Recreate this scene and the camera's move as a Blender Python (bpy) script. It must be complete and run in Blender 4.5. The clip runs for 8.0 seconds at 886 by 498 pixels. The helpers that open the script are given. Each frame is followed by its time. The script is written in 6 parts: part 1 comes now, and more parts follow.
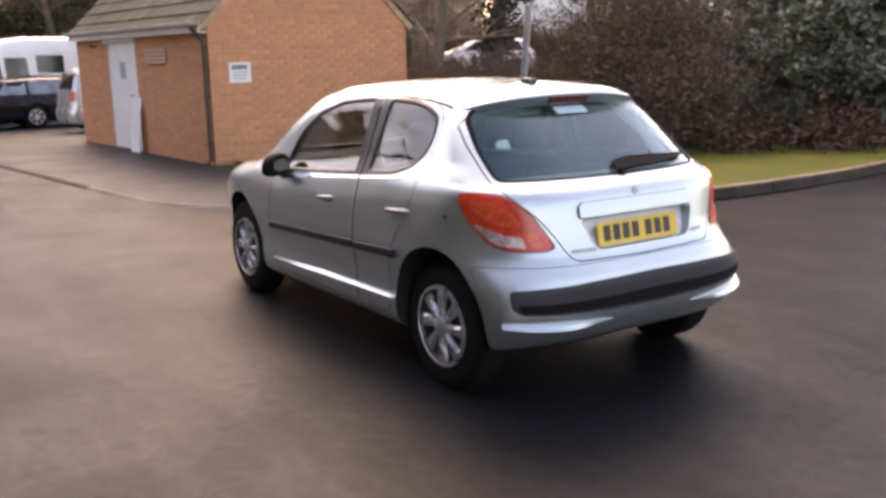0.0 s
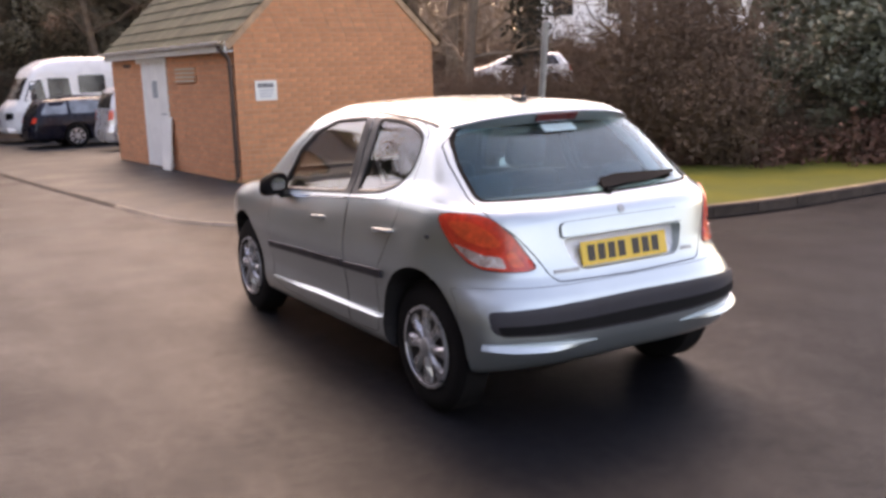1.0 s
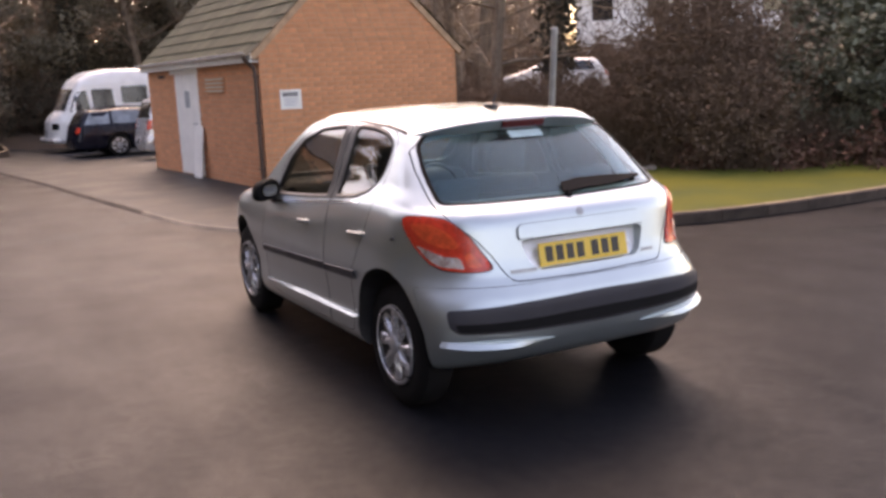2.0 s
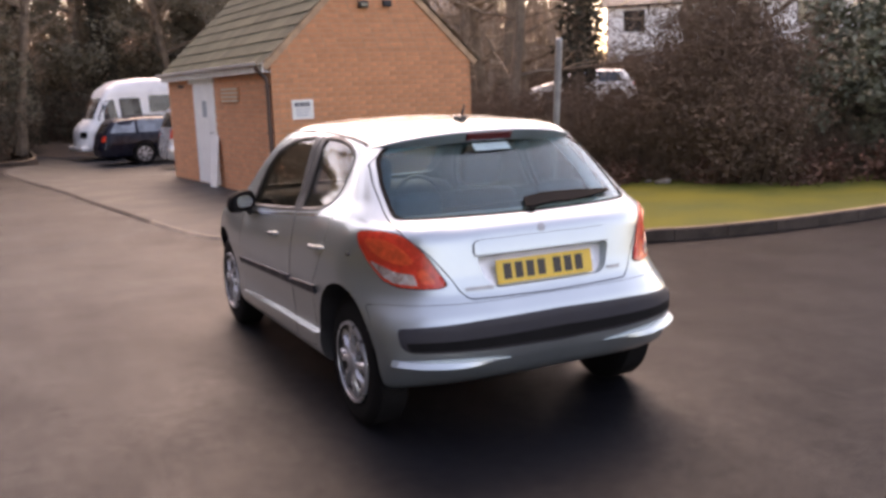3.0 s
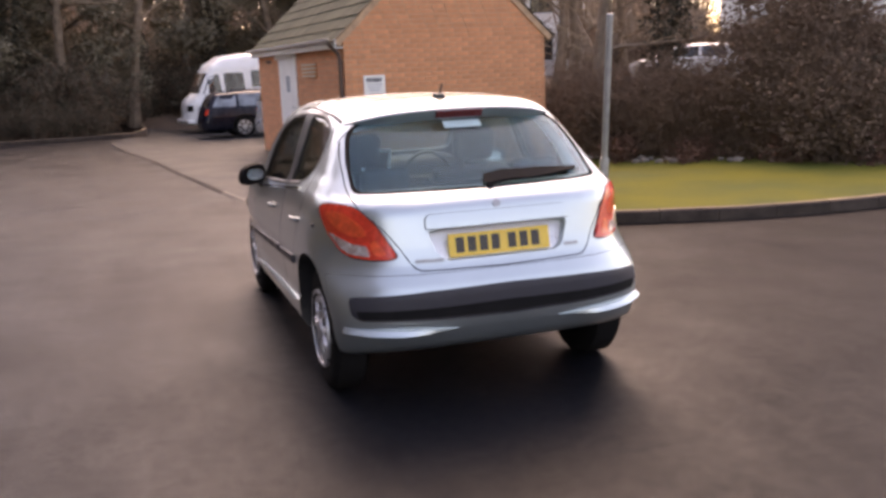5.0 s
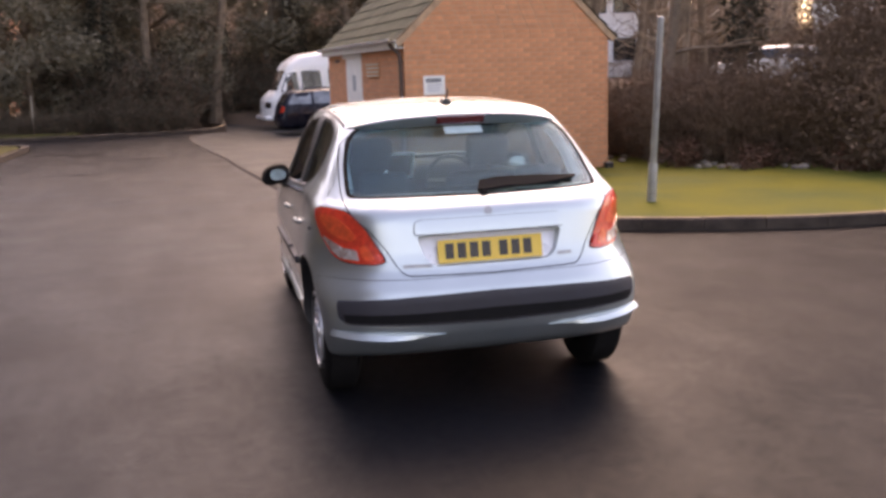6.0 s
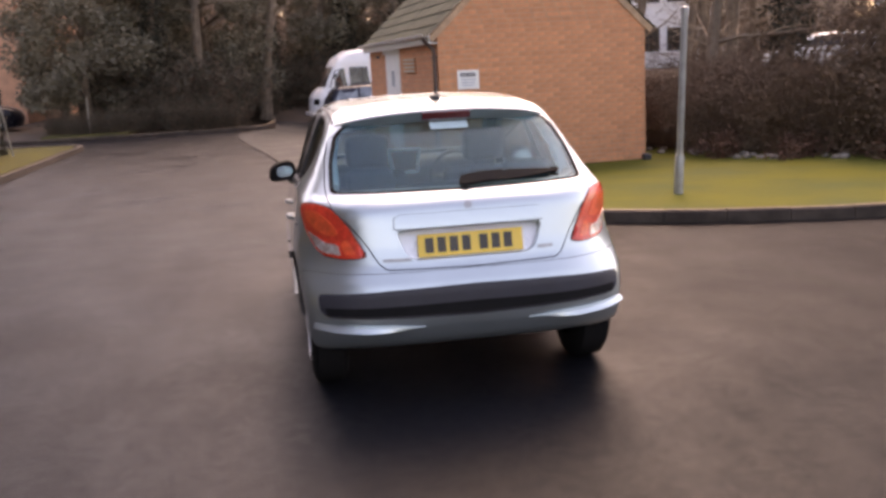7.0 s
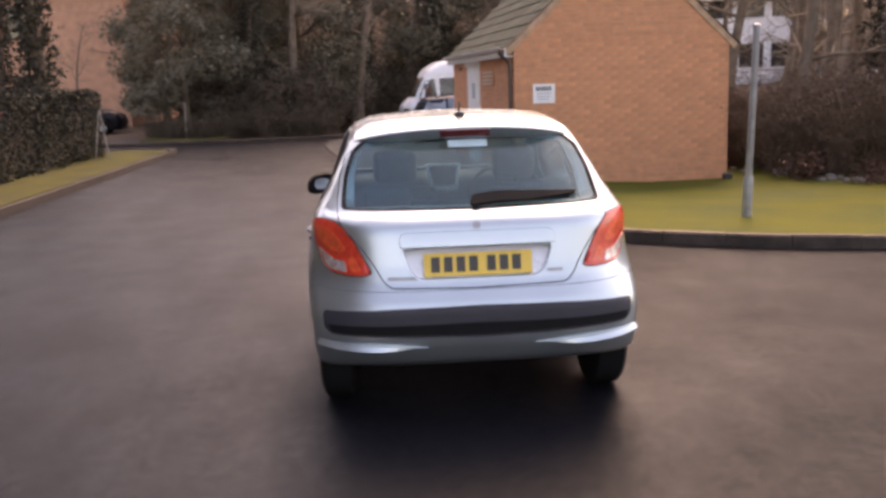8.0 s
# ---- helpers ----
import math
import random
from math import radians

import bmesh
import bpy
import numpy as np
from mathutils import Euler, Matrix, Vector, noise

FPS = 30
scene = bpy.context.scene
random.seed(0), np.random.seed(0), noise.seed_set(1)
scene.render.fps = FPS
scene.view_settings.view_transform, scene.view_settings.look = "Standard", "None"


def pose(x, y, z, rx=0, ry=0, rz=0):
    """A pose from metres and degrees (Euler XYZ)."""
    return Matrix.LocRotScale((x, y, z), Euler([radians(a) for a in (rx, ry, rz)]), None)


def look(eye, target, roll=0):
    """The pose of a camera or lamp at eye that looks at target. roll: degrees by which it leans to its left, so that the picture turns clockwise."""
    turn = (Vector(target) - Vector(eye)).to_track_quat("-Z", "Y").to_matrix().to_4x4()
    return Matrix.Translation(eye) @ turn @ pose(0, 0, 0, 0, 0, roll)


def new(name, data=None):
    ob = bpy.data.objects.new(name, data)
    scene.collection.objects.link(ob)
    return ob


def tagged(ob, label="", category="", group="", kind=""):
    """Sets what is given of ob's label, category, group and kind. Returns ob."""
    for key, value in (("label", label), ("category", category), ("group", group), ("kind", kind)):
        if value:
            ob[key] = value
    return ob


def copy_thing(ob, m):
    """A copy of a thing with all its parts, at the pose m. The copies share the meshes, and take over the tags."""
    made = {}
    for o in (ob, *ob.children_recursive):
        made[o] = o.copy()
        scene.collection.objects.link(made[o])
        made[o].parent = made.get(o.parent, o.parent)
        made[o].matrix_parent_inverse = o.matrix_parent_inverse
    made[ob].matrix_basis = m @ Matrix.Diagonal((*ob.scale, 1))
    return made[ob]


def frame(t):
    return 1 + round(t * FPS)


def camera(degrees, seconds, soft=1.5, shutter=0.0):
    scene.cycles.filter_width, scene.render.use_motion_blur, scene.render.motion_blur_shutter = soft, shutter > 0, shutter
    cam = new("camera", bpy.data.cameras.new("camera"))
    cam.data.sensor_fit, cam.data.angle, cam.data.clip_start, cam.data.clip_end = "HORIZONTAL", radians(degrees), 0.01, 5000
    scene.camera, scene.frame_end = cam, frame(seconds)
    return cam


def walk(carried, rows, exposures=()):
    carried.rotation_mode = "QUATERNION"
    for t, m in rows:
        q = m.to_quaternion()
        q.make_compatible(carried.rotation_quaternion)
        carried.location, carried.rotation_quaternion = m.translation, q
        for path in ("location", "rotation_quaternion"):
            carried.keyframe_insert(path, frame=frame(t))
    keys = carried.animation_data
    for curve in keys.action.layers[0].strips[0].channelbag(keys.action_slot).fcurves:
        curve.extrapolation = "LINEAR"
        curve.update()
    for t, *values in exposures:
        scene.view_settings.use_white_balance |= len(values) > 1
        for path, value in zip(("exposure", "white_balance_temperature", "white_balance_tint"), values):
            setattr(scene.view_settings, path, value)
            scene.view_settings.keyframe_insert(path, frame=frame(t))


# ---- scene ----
cam = camera(50.7, 8.0, soft=3.2)
EXPOSURE = [(0.0, 2.34, 9600, 29), (1.0, 2.37, 9600, 30), (2.0, 2.15, 9600, 32), (3.5, 2.22, 9700, 33), (6.5, 2.22, 9750, 34), (8.0, 2.18, 9800, 34)]
PATH = [
    (0, (-3.197, -3.02, 1.623), (-2.117, -1.388, 1.212), -1.2),
    (0.5, (-3.054, -3.056, 1.628), (-1.99, -1.413, 1.216), -1.2),
    (1, (-2.933, -3.139, 1.635), (-1.928, -1.452, 1.256), -1.9),
    (1.5, (-2.789, -3.336, 1.634), (-1.852, -1.604, 1.286), -2.2),
    (2, (-2.689, -3.504, 1.635), (-1.77, -1.766, 1.273), -2.6),
    (2.2, (-2.644, -3.533, 1.641), (-1.726, -1.791, 1.291), -2.8),
    (3.3, (-2.205, -3.59, 1.619), (-1.387, -1.797, 1.278), -2.5),
    (3.5, (-2.163, -3.706, 1.63), (-1.374, -1.901, 1.284), -2.8),
    (4, (-1.996, -3.873, 1.625), (-1.288, -2.043, 1.237), -1.4),
    (4.5, (-1.859, -3.941, 1.614), (-1.202, -2.095, 1.216), -2.0),
    (4.7, (-1.785, -3.964, 1.61), (-1.141, -2.111, 1.221), -2.2),
    (5.8, (-1.356, -4.116, 1.644), (-0.844, -2.22, 1.268), -2.1),
    (6, (-1.251, -4.141, 1.639), (-0.796, -2.231, 1.262), -1.8),
    (6.5, (-1.075, -4.269, 1.652), (-0.69, -2.345, 1.263), -1.6),
    (7, (-0.889, -4.281, 1.637), (-0.559, -2.346, 1.252), -2.9),
    (7.5, (-0.674, -4.265, 1.67), (-0.457, -2.311, 1.3), -1.3),
    (8, (-0.45, -4.267, 1.654), (-0.323, -2.303, 1.299), -1.9),
]
walk(cam, [(t, look(eye, target, roll)) for t, eye, target, roll in PATH], EXPOSURE)

# ---------------------------------------------------------------- world and light
SUN_ELEV, SUN_ROT = radians(47), radians(22)
world = bpy.data.worlds.new("overcast_sky")
scene.world = world
world.use_nodes = True
wn = world.node_tree.nodes
wl = world.node_tree.links
sky = wn.new("ShaderNodeTexSky")
sky.sky_type = 'NISHITA'
sky.sun_disc = False
sky.sun_elevation = SUN_ELEV
sky.sun_rotation = SUN_ROT
sky.air_density, sky.dust_density, sky.ozone_density = 1.0, 2.0, 1.0
soften = wn.new("ShaderNodeHueSaturation")
soften.inputs["Saturation"].default_value = 1.0
wl.new(sky.outputs[0], soften.inputs["Color"])
wl.new(soften.outputs[0], wn["Background"].inputs["Color"])
wn["Background"].inputs["Strength"].default_value = 0.15

sun_data = bpy.data.lights.new("sun", 'SUN')
sun_data.energy = 0.43
sun_data.angle = radians(34)
sun_data.color = (1.0, 0.93, 0.84)
sun = new("sun", sun_data)
sun_dir = Vector((math.sin(SUN_ROT) * math.cos(SUN_ELEV), math.cos(SUN_ROT) * math.cos(SUN_ELEV), math.sin(SUN_ELEV)))
sun.matrix_world = look(sun_dir * 60, (0, 0, 0))


# ---------------------------------------------------------------- materials
def mat(name, color, rough=0.6, metal=0.0, vary=0.25, scale=4.0, fine=60.0, bump=0.1, bump_scale=None,
        per_object=0.0, per_island=0.0, rough_vary=0.1, coat=0.0, second=None, spec=0.5):
    """A surface with colour variation at two scales, uneven gloss and fine relief."""
    m = bpy.data.materials.new(name)
    m.use_nodes = True
    nt = m.node_tree
    n, l = nt.nodes, nt.links
    bs = n["Principled BSDF"]
    tc = n.new("ShaderNodeTexCoord")
    big = n.new("ShaderNodeTexNoise")
    big.inputs["Scale"].default_value = scale
    big.inputs["Detail"].default_value = 4
    small = n.new("ShaderNodeTexNoise")
    small.inputs["Scale"].default_value = fine
    small.inputs["Detail"].default_value = 3
    l.new(tc.outputs["Object"], big.inputs["Vector"])
    l.new(tc.outputs["Object"], small.inputs["Vector"])
    ramp = n.new("ShaderNodeMapRange")
    ramp.inputs["From Min"].default_value, ramp.inputs["From Max"].default_value = 0.3, 0.7
    l.new(big.outputs["Fac"], ramp.inputs["Value"])
    mix = n.new("ShaderNodeMix")
    mix.data_type = 'RGBA'
    lo = tuple(c * (1 - vary) for c in color[:3]) if second is None else second
    hi = tuple(min(1, c * (1 + vary)) for c in color[:3]) if second is None else color
    mix.inputs[6].default_value = (*lo, 1)
    mix.inputs[7].default_value = (*hi, 1)
    l.new(ramp.outputs[0], mix.inputs[0])
    last = mix.outputs[2]

    def scaled(source, amount, last):
        r = n.new("ShaderNodeMapRange")
        r.inputs["To Min"].default_value, r.inputs["To Max"].default_value = 1 - amount, 1 + amount
        l.new(source, r.inputs["Value"])
        mul = n.new("ShaderNodeVectorMath")
        mul.operation = 'SCALE'
        l.new(last, mul.inputs[0])
        l.new(r.outputs[0], mul.inputs["Scale"])
        return mul.outputs[0]
    last = scaled(small.outputs["Fac"], vary * 0.8, last)
    if per_object:
        last = scaled(n.new("ShaderNodeObjectInfo").outputs["Random"], per_object, last)
    if per_island:
        last = scaled(n.new("ShaderNodeNewGeometry").outputs["Random Per Island"], per_island, last)
    l.new(last, bs.inputs["Base Color"])
    rr = n.new("ShaderNodeMapRange")
    rr.inputs["From Min"].default_value, rr.inputs["From Max"].default_value = 0.3, 0.7
    rr.inputs["To Min"].default_value, rr.inputs["To Max"].default_value = max(0.02, rough - rough_vary), min(1, rough + rough_vary)
    l.new(big.outputs["Fac"], rr.inputs["Value"])
    l.new(rr.outputs[0], bs.inputs["Roughness"])
    bs.inputs["Metallic"].default_value = metal
    bs.inputs["Coat Weight"].default_value = coat
    bs.inputs["Coat Roughness"].default_value = 0.04
    bs.inputs["Specular IOR Level"].default_value = spec
    if bump:
        b = n.new("ShaderNodeBump")
        b.inputs["Strength"].default_value = bump
        b.inputs["Distance"].default_value = 0.01
        src = small
        if bump_scale:
            src = n.new("ShaderNodeTexNoise")
            src.inputs["Scale"].default_value = bump_scale
            src.inputs["Detail"].default_value = 5
            l.new(tc.outputs["Object"], src.inputs["Vector"])
        l.new(src.outputs["Fac"], b.inputs["Height"])
        l.new(b.outputs[0], bs.inputs["Normal"])
    return m


def glass_mat(name, tint, rough=0.0, ior=1.5, shine=(1, 1, 1)):
    m = bpy.data.materials.new(name)
    m.use_nodes = True
    bs = m.node_tree.nodes["Principled BSDF"]
    bs.inputs["Base Color"].default_value = (*tint, 1)
    bs.inputs["Transmission Weight"].default_value = 1.0
    bs.inputs["Roughness"].default_value = rough
    bs.inputs["IOR"].default_value = ior
    bs.inputs["Specular Tint"].default_value = (*shine, 1)
    return m


def road_mat():
    """Damp tarmac, mottled, with worn streaks; the trees' dark reflection is painted in towards +x."""
    m = mat("wet_asphalt", (0.0096, 0.0104, 0.0129), 0.44, vary=0.20, scale=0.9, fine=160, bump=0.25, bump_scale=220, rough_vary=0.10, spec=0.17)
    nt = m.node_tree
    n, l = nt.nodes, nt.links
    bs = n["Principled BSDF"]
    tc = n.new("ShaderNodeTexCoord")
    sep = n.new("ShaderNodeSeparateXYZ")
    l.new(tc.outputs["Object"], sep.inputs[0])
    warp = n.new("ShaderNodeTexNoise")
    warp.inputs["Scale"].default_value, warp.inputs["Detail"].default_value = 0.55, 6
    l.new(tc.outputs["Object"], warp.inputs["Vector"])
    edge = n.new("ShaderNodeMath")
    edge.operation = 'MULTIPLY_ADD'
    l.new(warp.outputs["Fac"], edge.inputs[0])
    edge.inputs[1].default_value = 5.0
    l.new(sep.outputs["X"], edge.inputs[2])
    # painted reflection: colour and gloss drop towards +x, where trees hide the sky
    dim = n.new("ShaderNodeMapRange")
    dim.interpolation_type = 'SMOOTHSTEP'
    dim.inputs["From Min"].default_value, dim.inputs["From Max"].default_value = 1.6, 4.8
    l.new(edge.outputs[0], dim.inputs["Value"])
    old = bs.inputs["Base Color"].links[0].from_socket
    dark = n.new("ShaderNodeMix")
    dark.data_type = 'RGBA'
    dark.blend_type = 'MULTIPLY'
    dark.inputs[7].default_value = (0.60, 0.60, 0.62, 1)
    l.new(dim.outputs[0], dark.inputs[0])
    l.new(old, dark.inputs[6])
    l.new(dark.outputs[2], bs.inputs["Base Color"])
    mott = n.new("ShaderNodeTexNoise")
    mott.inputs["Scale"].default_value, mott.inputs["Detail"].default_value, mott.inputs["Roughness"].default_value = 1.7, 9, 0.72
    stretch = n.new("ShaderNodeMapping")
    stretch.inputs["Scale"].default_value = (1.25, 0.32, 1.0)
    l.new(tc.outputs["Object"], stretch.inputs["Vector"])
    l.new(stretch.outputs[0], mott.inputs["Vector"])
    worn = n.new("ShaderNodeMapRange")
    worn.inputs["From Min"].default_value, worn.inputs["From Max"].default_value = 0.36, 0.66
    worn.inputs["To Min"].default_value, worn.inputs["To Max"].default_value = 0.72, 1.24
    l.new(mott.outputs["Fac"], worn.inputs["Value"])
    shine = n.new("ShaderNodeMapRange")
    shine.inputs["To Min"].default_value, shine.inputs["To Max"].default_value = 0.080, 0.046
    l.new(dim.outputs[0], shine.inputs["Value"])
    grit = n.new("ShaderNodeTexNoise")
    grit.inputs["Scale"].default_value, grit.inputs["Detail"].default_value, grit.inputs["Roughness"].default_value = 13, 6, 0.7
    l.new(tc.outputs["Object"], grit.inputs["Vector"])
    chips = n.new("ShaderNodeMapRange")
    chips.inputs["From Min"].default_value, chips.inputs["From Max"].default_value = 0.34, 0.68
    chips.inputs["To Min"].default_value, chips.inputs["To Max"].default_value = 0.68, 1.32
    l.new(grit.outputs["Fac"], chips.inputs["Value"])
    both = n.new("ShaderNodeMath")
    both.operation = 'MULTIPLY'
    l.new(worn.outputs[0], both.inputs[0])
    l.new(chips.outputs[0], both.inputs[1])
    mul = n.new("ShaderNodeMath")
    mul.operation = 'MULTIPLY'
    l.new(shine.outputs[0], mul.inputs[0])
    l.new(both.outputs[0], mul.inputs[1])
    l.new(mul.outputs[0], bs.inputs["Specular IOR Level"])
    return m


ASPHALT = road_mat()
PAVING = mat("worn_pale_tarmac", (0.0290, 0.0318, 0.0342), 0.55, vary=0.35, scale=1.4, fine=140, bump=0.3, bump_scale=180, spec=0.095)
SOIL = mat("leaf_litter_soil", (0.085, 0.057, 0.038), 0.9, vary=0.4, scale=1.3, fine=40, bump=0.8, bump_scale=30)
LAWN = mat("mossy_lawn", (0.118, 0.113, 0.019), 0.9, vary=0.25, scale=0.9, fine=60, bump=0.12, bump_scale=120, second=(0.058, 0.072, 0.016), spec=0.1)
GRASS = mat("grass_blades", (0.134, 0.130, 0.022), 0.9, vary=0.25, scale=0.9, fine=30, bump=0, per_island=0.14, spec=0.1, second=(0.066, 0.083, 0.017))
VERGE = mat("rough_muddy_verge", (0.092, 0.088, 0.026), 0.9, vary=0.3, scale=1.3, fine=60, bump=0.15, bump_scale=90, second=(0.052, 0.048, 0.022), spec=0.1)
VERGE_GRASS = mat("rough_verge_blades", (0.104, 0.101, 0.028), 0.9, vary=0.3, scale=1.3, fine=30, bump=0, per_island=0.2, spec=0.1, second=(0.058, 0.060, 0.022))
# kerb tops and fronts: wear and grime, plus skylight and shade in the colour
KERB_TOP = mat("worn_skylit_kerb_top", (0.17, 0.135, 0.095), 0.85, vary=0.4, scale=3, fine=90, bump=0.5, bump_scale=90, per_object=0.2, spec=0.15)
KERB = mat("damp_shaded_concrete", (0.062, 0.048, 0.040), 0.85, vary=0.4, scale=6, fine=90, bump=0.5, bump_scale=90, per_object=0.12, spec=0.15)
KERB_LEFT = mat("worn_kerb_concrete", (0.062, 0.051, 0.043), 0.8, vary=0.3, scale=5, fine=90, bump=0.5, bump_scale=90, per_object=0.12, spec=0.2)
KERB_PALE = mat("pale_edging_concrete", (0.16, 0.14, 0.12), 0.8, vary=0.4, scale=2, fine=90, bump=0.4, bump_scale=90, per_object=0.25)
KERB_WORN = mat("dark_worn_edging", (0.055, 0.048, 0.042), 0.8, vary=0.4, scale=2, fine=90, bump=0.4, bump_scale=90, per_object=0.25, spec=0.2)
BRICK = mat("orange_brick", (0.635, 0.275, 0.143), 0.85, vary=0.12, scale=9, fine=120, bump=0.3, bump_scale=150, per_object=0.09)
BRICK_JOIN = mat("orange_brick_joined", (0.635, 0.275, 0.143), 0.85, vary=0.12, scale=9, fine=120, bump=0.3, bump_scale=150, per_island=0.09)
MORTAR = mat("mortar", (0.54, 0.315, 0.195), 0.95, vary=0.15, scale=5, fine=150, bump=0.3)
TILE = mat("mossy_roof_tile", (0.105, 0.090, 0.066), 0.85, vary=0.35, scale=3, fine=60, bump=0.5, bump_scale=60, per_object=0.22, second=(0.064, 0.076, 0.036))
WHITE_PAINT = mat("aged_white_paint", (0.86, 0.85, 0.82), 0.5, vary=0.07, scale=4, fine=60, bump=0.08)
CREAM = mat("cream_plastic", (0.55, 0.48, 0.36), 0.6, vary=0.1, scale=6, bump=0.05)
BLACK_PIPE = mat("brown_downpipe", (0.085, 0.046, 0.034), 0.5, vary=0.2, scale=8, bump=0.05)
SIGN_WHITE = mat("white_sign_face", (0.80, 0.80, 0.78), 0.4, vary=0.05, scale=8, bump=0)
INK = mat("dark_sign_ink", (0.08, 0.09, 0.12), 0.5, vary=0.1, scale=20, bump=0)
STEEL = mat("galvanised_steel", (0.34, 0.35, 0.35), 0.5, metal=0.6, vary=0.2, scale=12, fine=80, bump=0.1)
BARK = mat("damp_bark", (0.18, 0.138, 0.103), 0.9, vary=0.35, scale=4, fine=30, bump=0.8, bump_scale=25, spec=0.1)
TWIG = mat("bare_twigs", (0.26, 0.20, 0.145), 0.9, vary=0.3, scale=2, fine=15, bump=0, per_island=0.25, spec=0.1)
# paler twig colour for the far wood, with the haze mixed in
FAR_TWIG = mat("far_hazed_twigs", (0.30, 0.225, 0.165), 0.9, vary=0.25, scale=1.5, fine=12, bump=0, per_island=0.2, spec=0.1)
THICKET = mat("bare_brown_thicket", (0.128, 0.090, 0.066), 0.9, vary=0.15, scale=1.5, fine=12, bump=0, per_island=0.1, spec=0.1)
LEAF_DARK = mat("dark_evergreen_leaf", (0.185, 0.165, 0.122), 0.8, vary=0.25, scale=1.5, fine=12, bump=0, per_island=0.18, spec=0.1)
LEAF_HEDGE = mat("dull_hedge_leaf", (0.058, 0.054, 0.040), 0.8, vary=0.4, scale=1.2, fine=12, bump=0, per_island=0.3, spec=0.12)
LEAF_MID = mat("rhododendron_leaf", (0.118, 0.130, 0.092), 0.6, vary=0.3, scale=1.5, fine=12, bump=0, per_island=0.25, spec=0.3)
LEAF_RUST = mat("rusty_dead_leaf", (0.118, 0.062, 0.046), 0.85, vary=0.3, scale=2, fine=12, bump=0, per_island=0.3, spec=0.15)
HOUSE_BRICK = mat("red_house_brick", (0.66, 0.35, 0.225), 0.85, vary=0.15, scale=3, fine=40, bump=0.2)
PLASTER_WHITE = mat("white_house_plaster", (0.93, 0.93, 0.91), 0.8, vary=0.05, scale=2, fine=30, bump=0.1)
DARK_FRAME = mat("dark_timber_frame", (0.05, 0.045, 0.04), 0.7, vary=0.2, scale=6, bump=0.1)
SLATE = mat("dark_slate", (0.06, 0.06, 0.065), 0.6, vary=0.3, scale=4, bump=0.3)
STONE = mat("pale_edging_stone", (0.20, 0.18, 0.155), 0.85, vary=0.3, scale=7, bump=0.5, per_object=0.3)

PAINT = mat("silver_metallic_paint", (0.450, 0.520, 0.535), 0.34, metal=0.83, vary=0.04, scale=3, fine=900, bump=0.012, rough_vary=0.03, coat=1.0)
TRIM_DARK = mat("black_trim_plastic", (0.028, 0.028, 0.03), 0.45, vary=0.15, scale=10, fine=200, bump=0.06)
STRIP_DARK = mat("grey_bumper_plastic", (0.036, 0.036, 0.044), 0.5, vary=0.12, scale=10, fine=200, bump=0.05, spec=0.3)
CABIN = mat("dark_cabin_trim", (0.045, 0.045, 0.048), 0.8, vary=0.15, scale=10, fine=120, bump=0.1)
CABIN_PALE = mat("pale_grey_pillar_trim", (0.75, 0.77, 0.77), 0.7, vary=0.05, scale=8, bump=0.05)
SEAT = mat("charcoal_seat_fabric", (0.05, 0.052, 0.058), 0.9, vary=0.2, scale=14, fine=300, bump=0.3)
GLASS = glass_mat("clear_car_glass", (0.38, 0.40, 0.40), ior=1.5)
GLASS_TINT = glass_mat("rear_window_glass", (0.34, 0.58, 0.66), ior=1.44, shine=(0.45, 0.80, 0.92))
GLASS_DARK = mat("dark_window_glass", (0.02, 0.022, 0.025), 0.08, vary=0.1, scale=2, bump=0, rough_vary=0.02, spec=0.8)
GLASS_SKY = mat("reflecting_window_glass", (0.20, 0.22, 0.23), 0.12, metal=0.5, vary=0.4, scale=3, bump=0, rough_vary=0.02, spec=0.8)
LENS_RED = mat("red_lamp_lens", (0.72, 0.056, 0.030), 0.14, vary=0.22, scale=26, fine=110, bump=0.2, rough_vary=0.05, coat=0.5)
LENS_AMBER = mat("orange_lamp_lens", (0.84, 0.100, 0.038), 0.16, vary=0.22, scale=34, fine=120, bump=0.25, rough_vary=0.05, coat=0.5)
LENS_CLEAR = mat("clear_lamp_lens", (0.86, 0.82, 0.80), 0.18, metal=0.5, vary=0.35, scale=38, fine=120, bump=0.4, coat=0.6, second=(0.42, 0.22, 0.19))
LENS_DARK = mat("dark_red_lens", (0.13, 0.020, 0.020), 0.2, vary=0.1, scale=14, bump=0.05, coat=0.6)
PLATE_YELLOW = mat("yellow_plate", (0.82, 0.53, 0.08), 0.35, vary=0.05, scale=12, bump=0)
PLATE_INK = mat("black_plate_ink", (0.035, 0.03, 0.025), 0.4, vary=0.1, scale=20, bump=0)
CHROME = mat("bright_metal", (0.72, 0.73, 0.75), 0.16, metal=1.0, vary=0.04, scale=10, bump=0)
WHEEL_SILVER = mat("wheel_cover_silver", (0.52, 0.53, 0.55), 0.33, metal=0.7, vary=0.12, scale=12, bump=0.03)
RUBBER = mat("tyre_rubber", (0.0105, 0.0100, 0.0105), 0.85, vary=0.25, scale=12, fine=150, bump=0.2, spec=0.12)
STICKER = mat("pale_window_sticker", (0.50, 0.68, 0.70), 0.5, vary=0.08, scale=20, bump=0)
NAVY_PAINT = mat("dark_navy_paint", (0.007, 0.008, 0.016), 0.30, metal=0.1, vary=0.1, scale=3, bump=0, coat=0.1, spec=0.22)
WHITE_GLOSS = mat("white_van_paint", (0.86, 0.86, 0.84), 0.3, vary=0.05, scale=2, bump=0.02, coat=0.4)
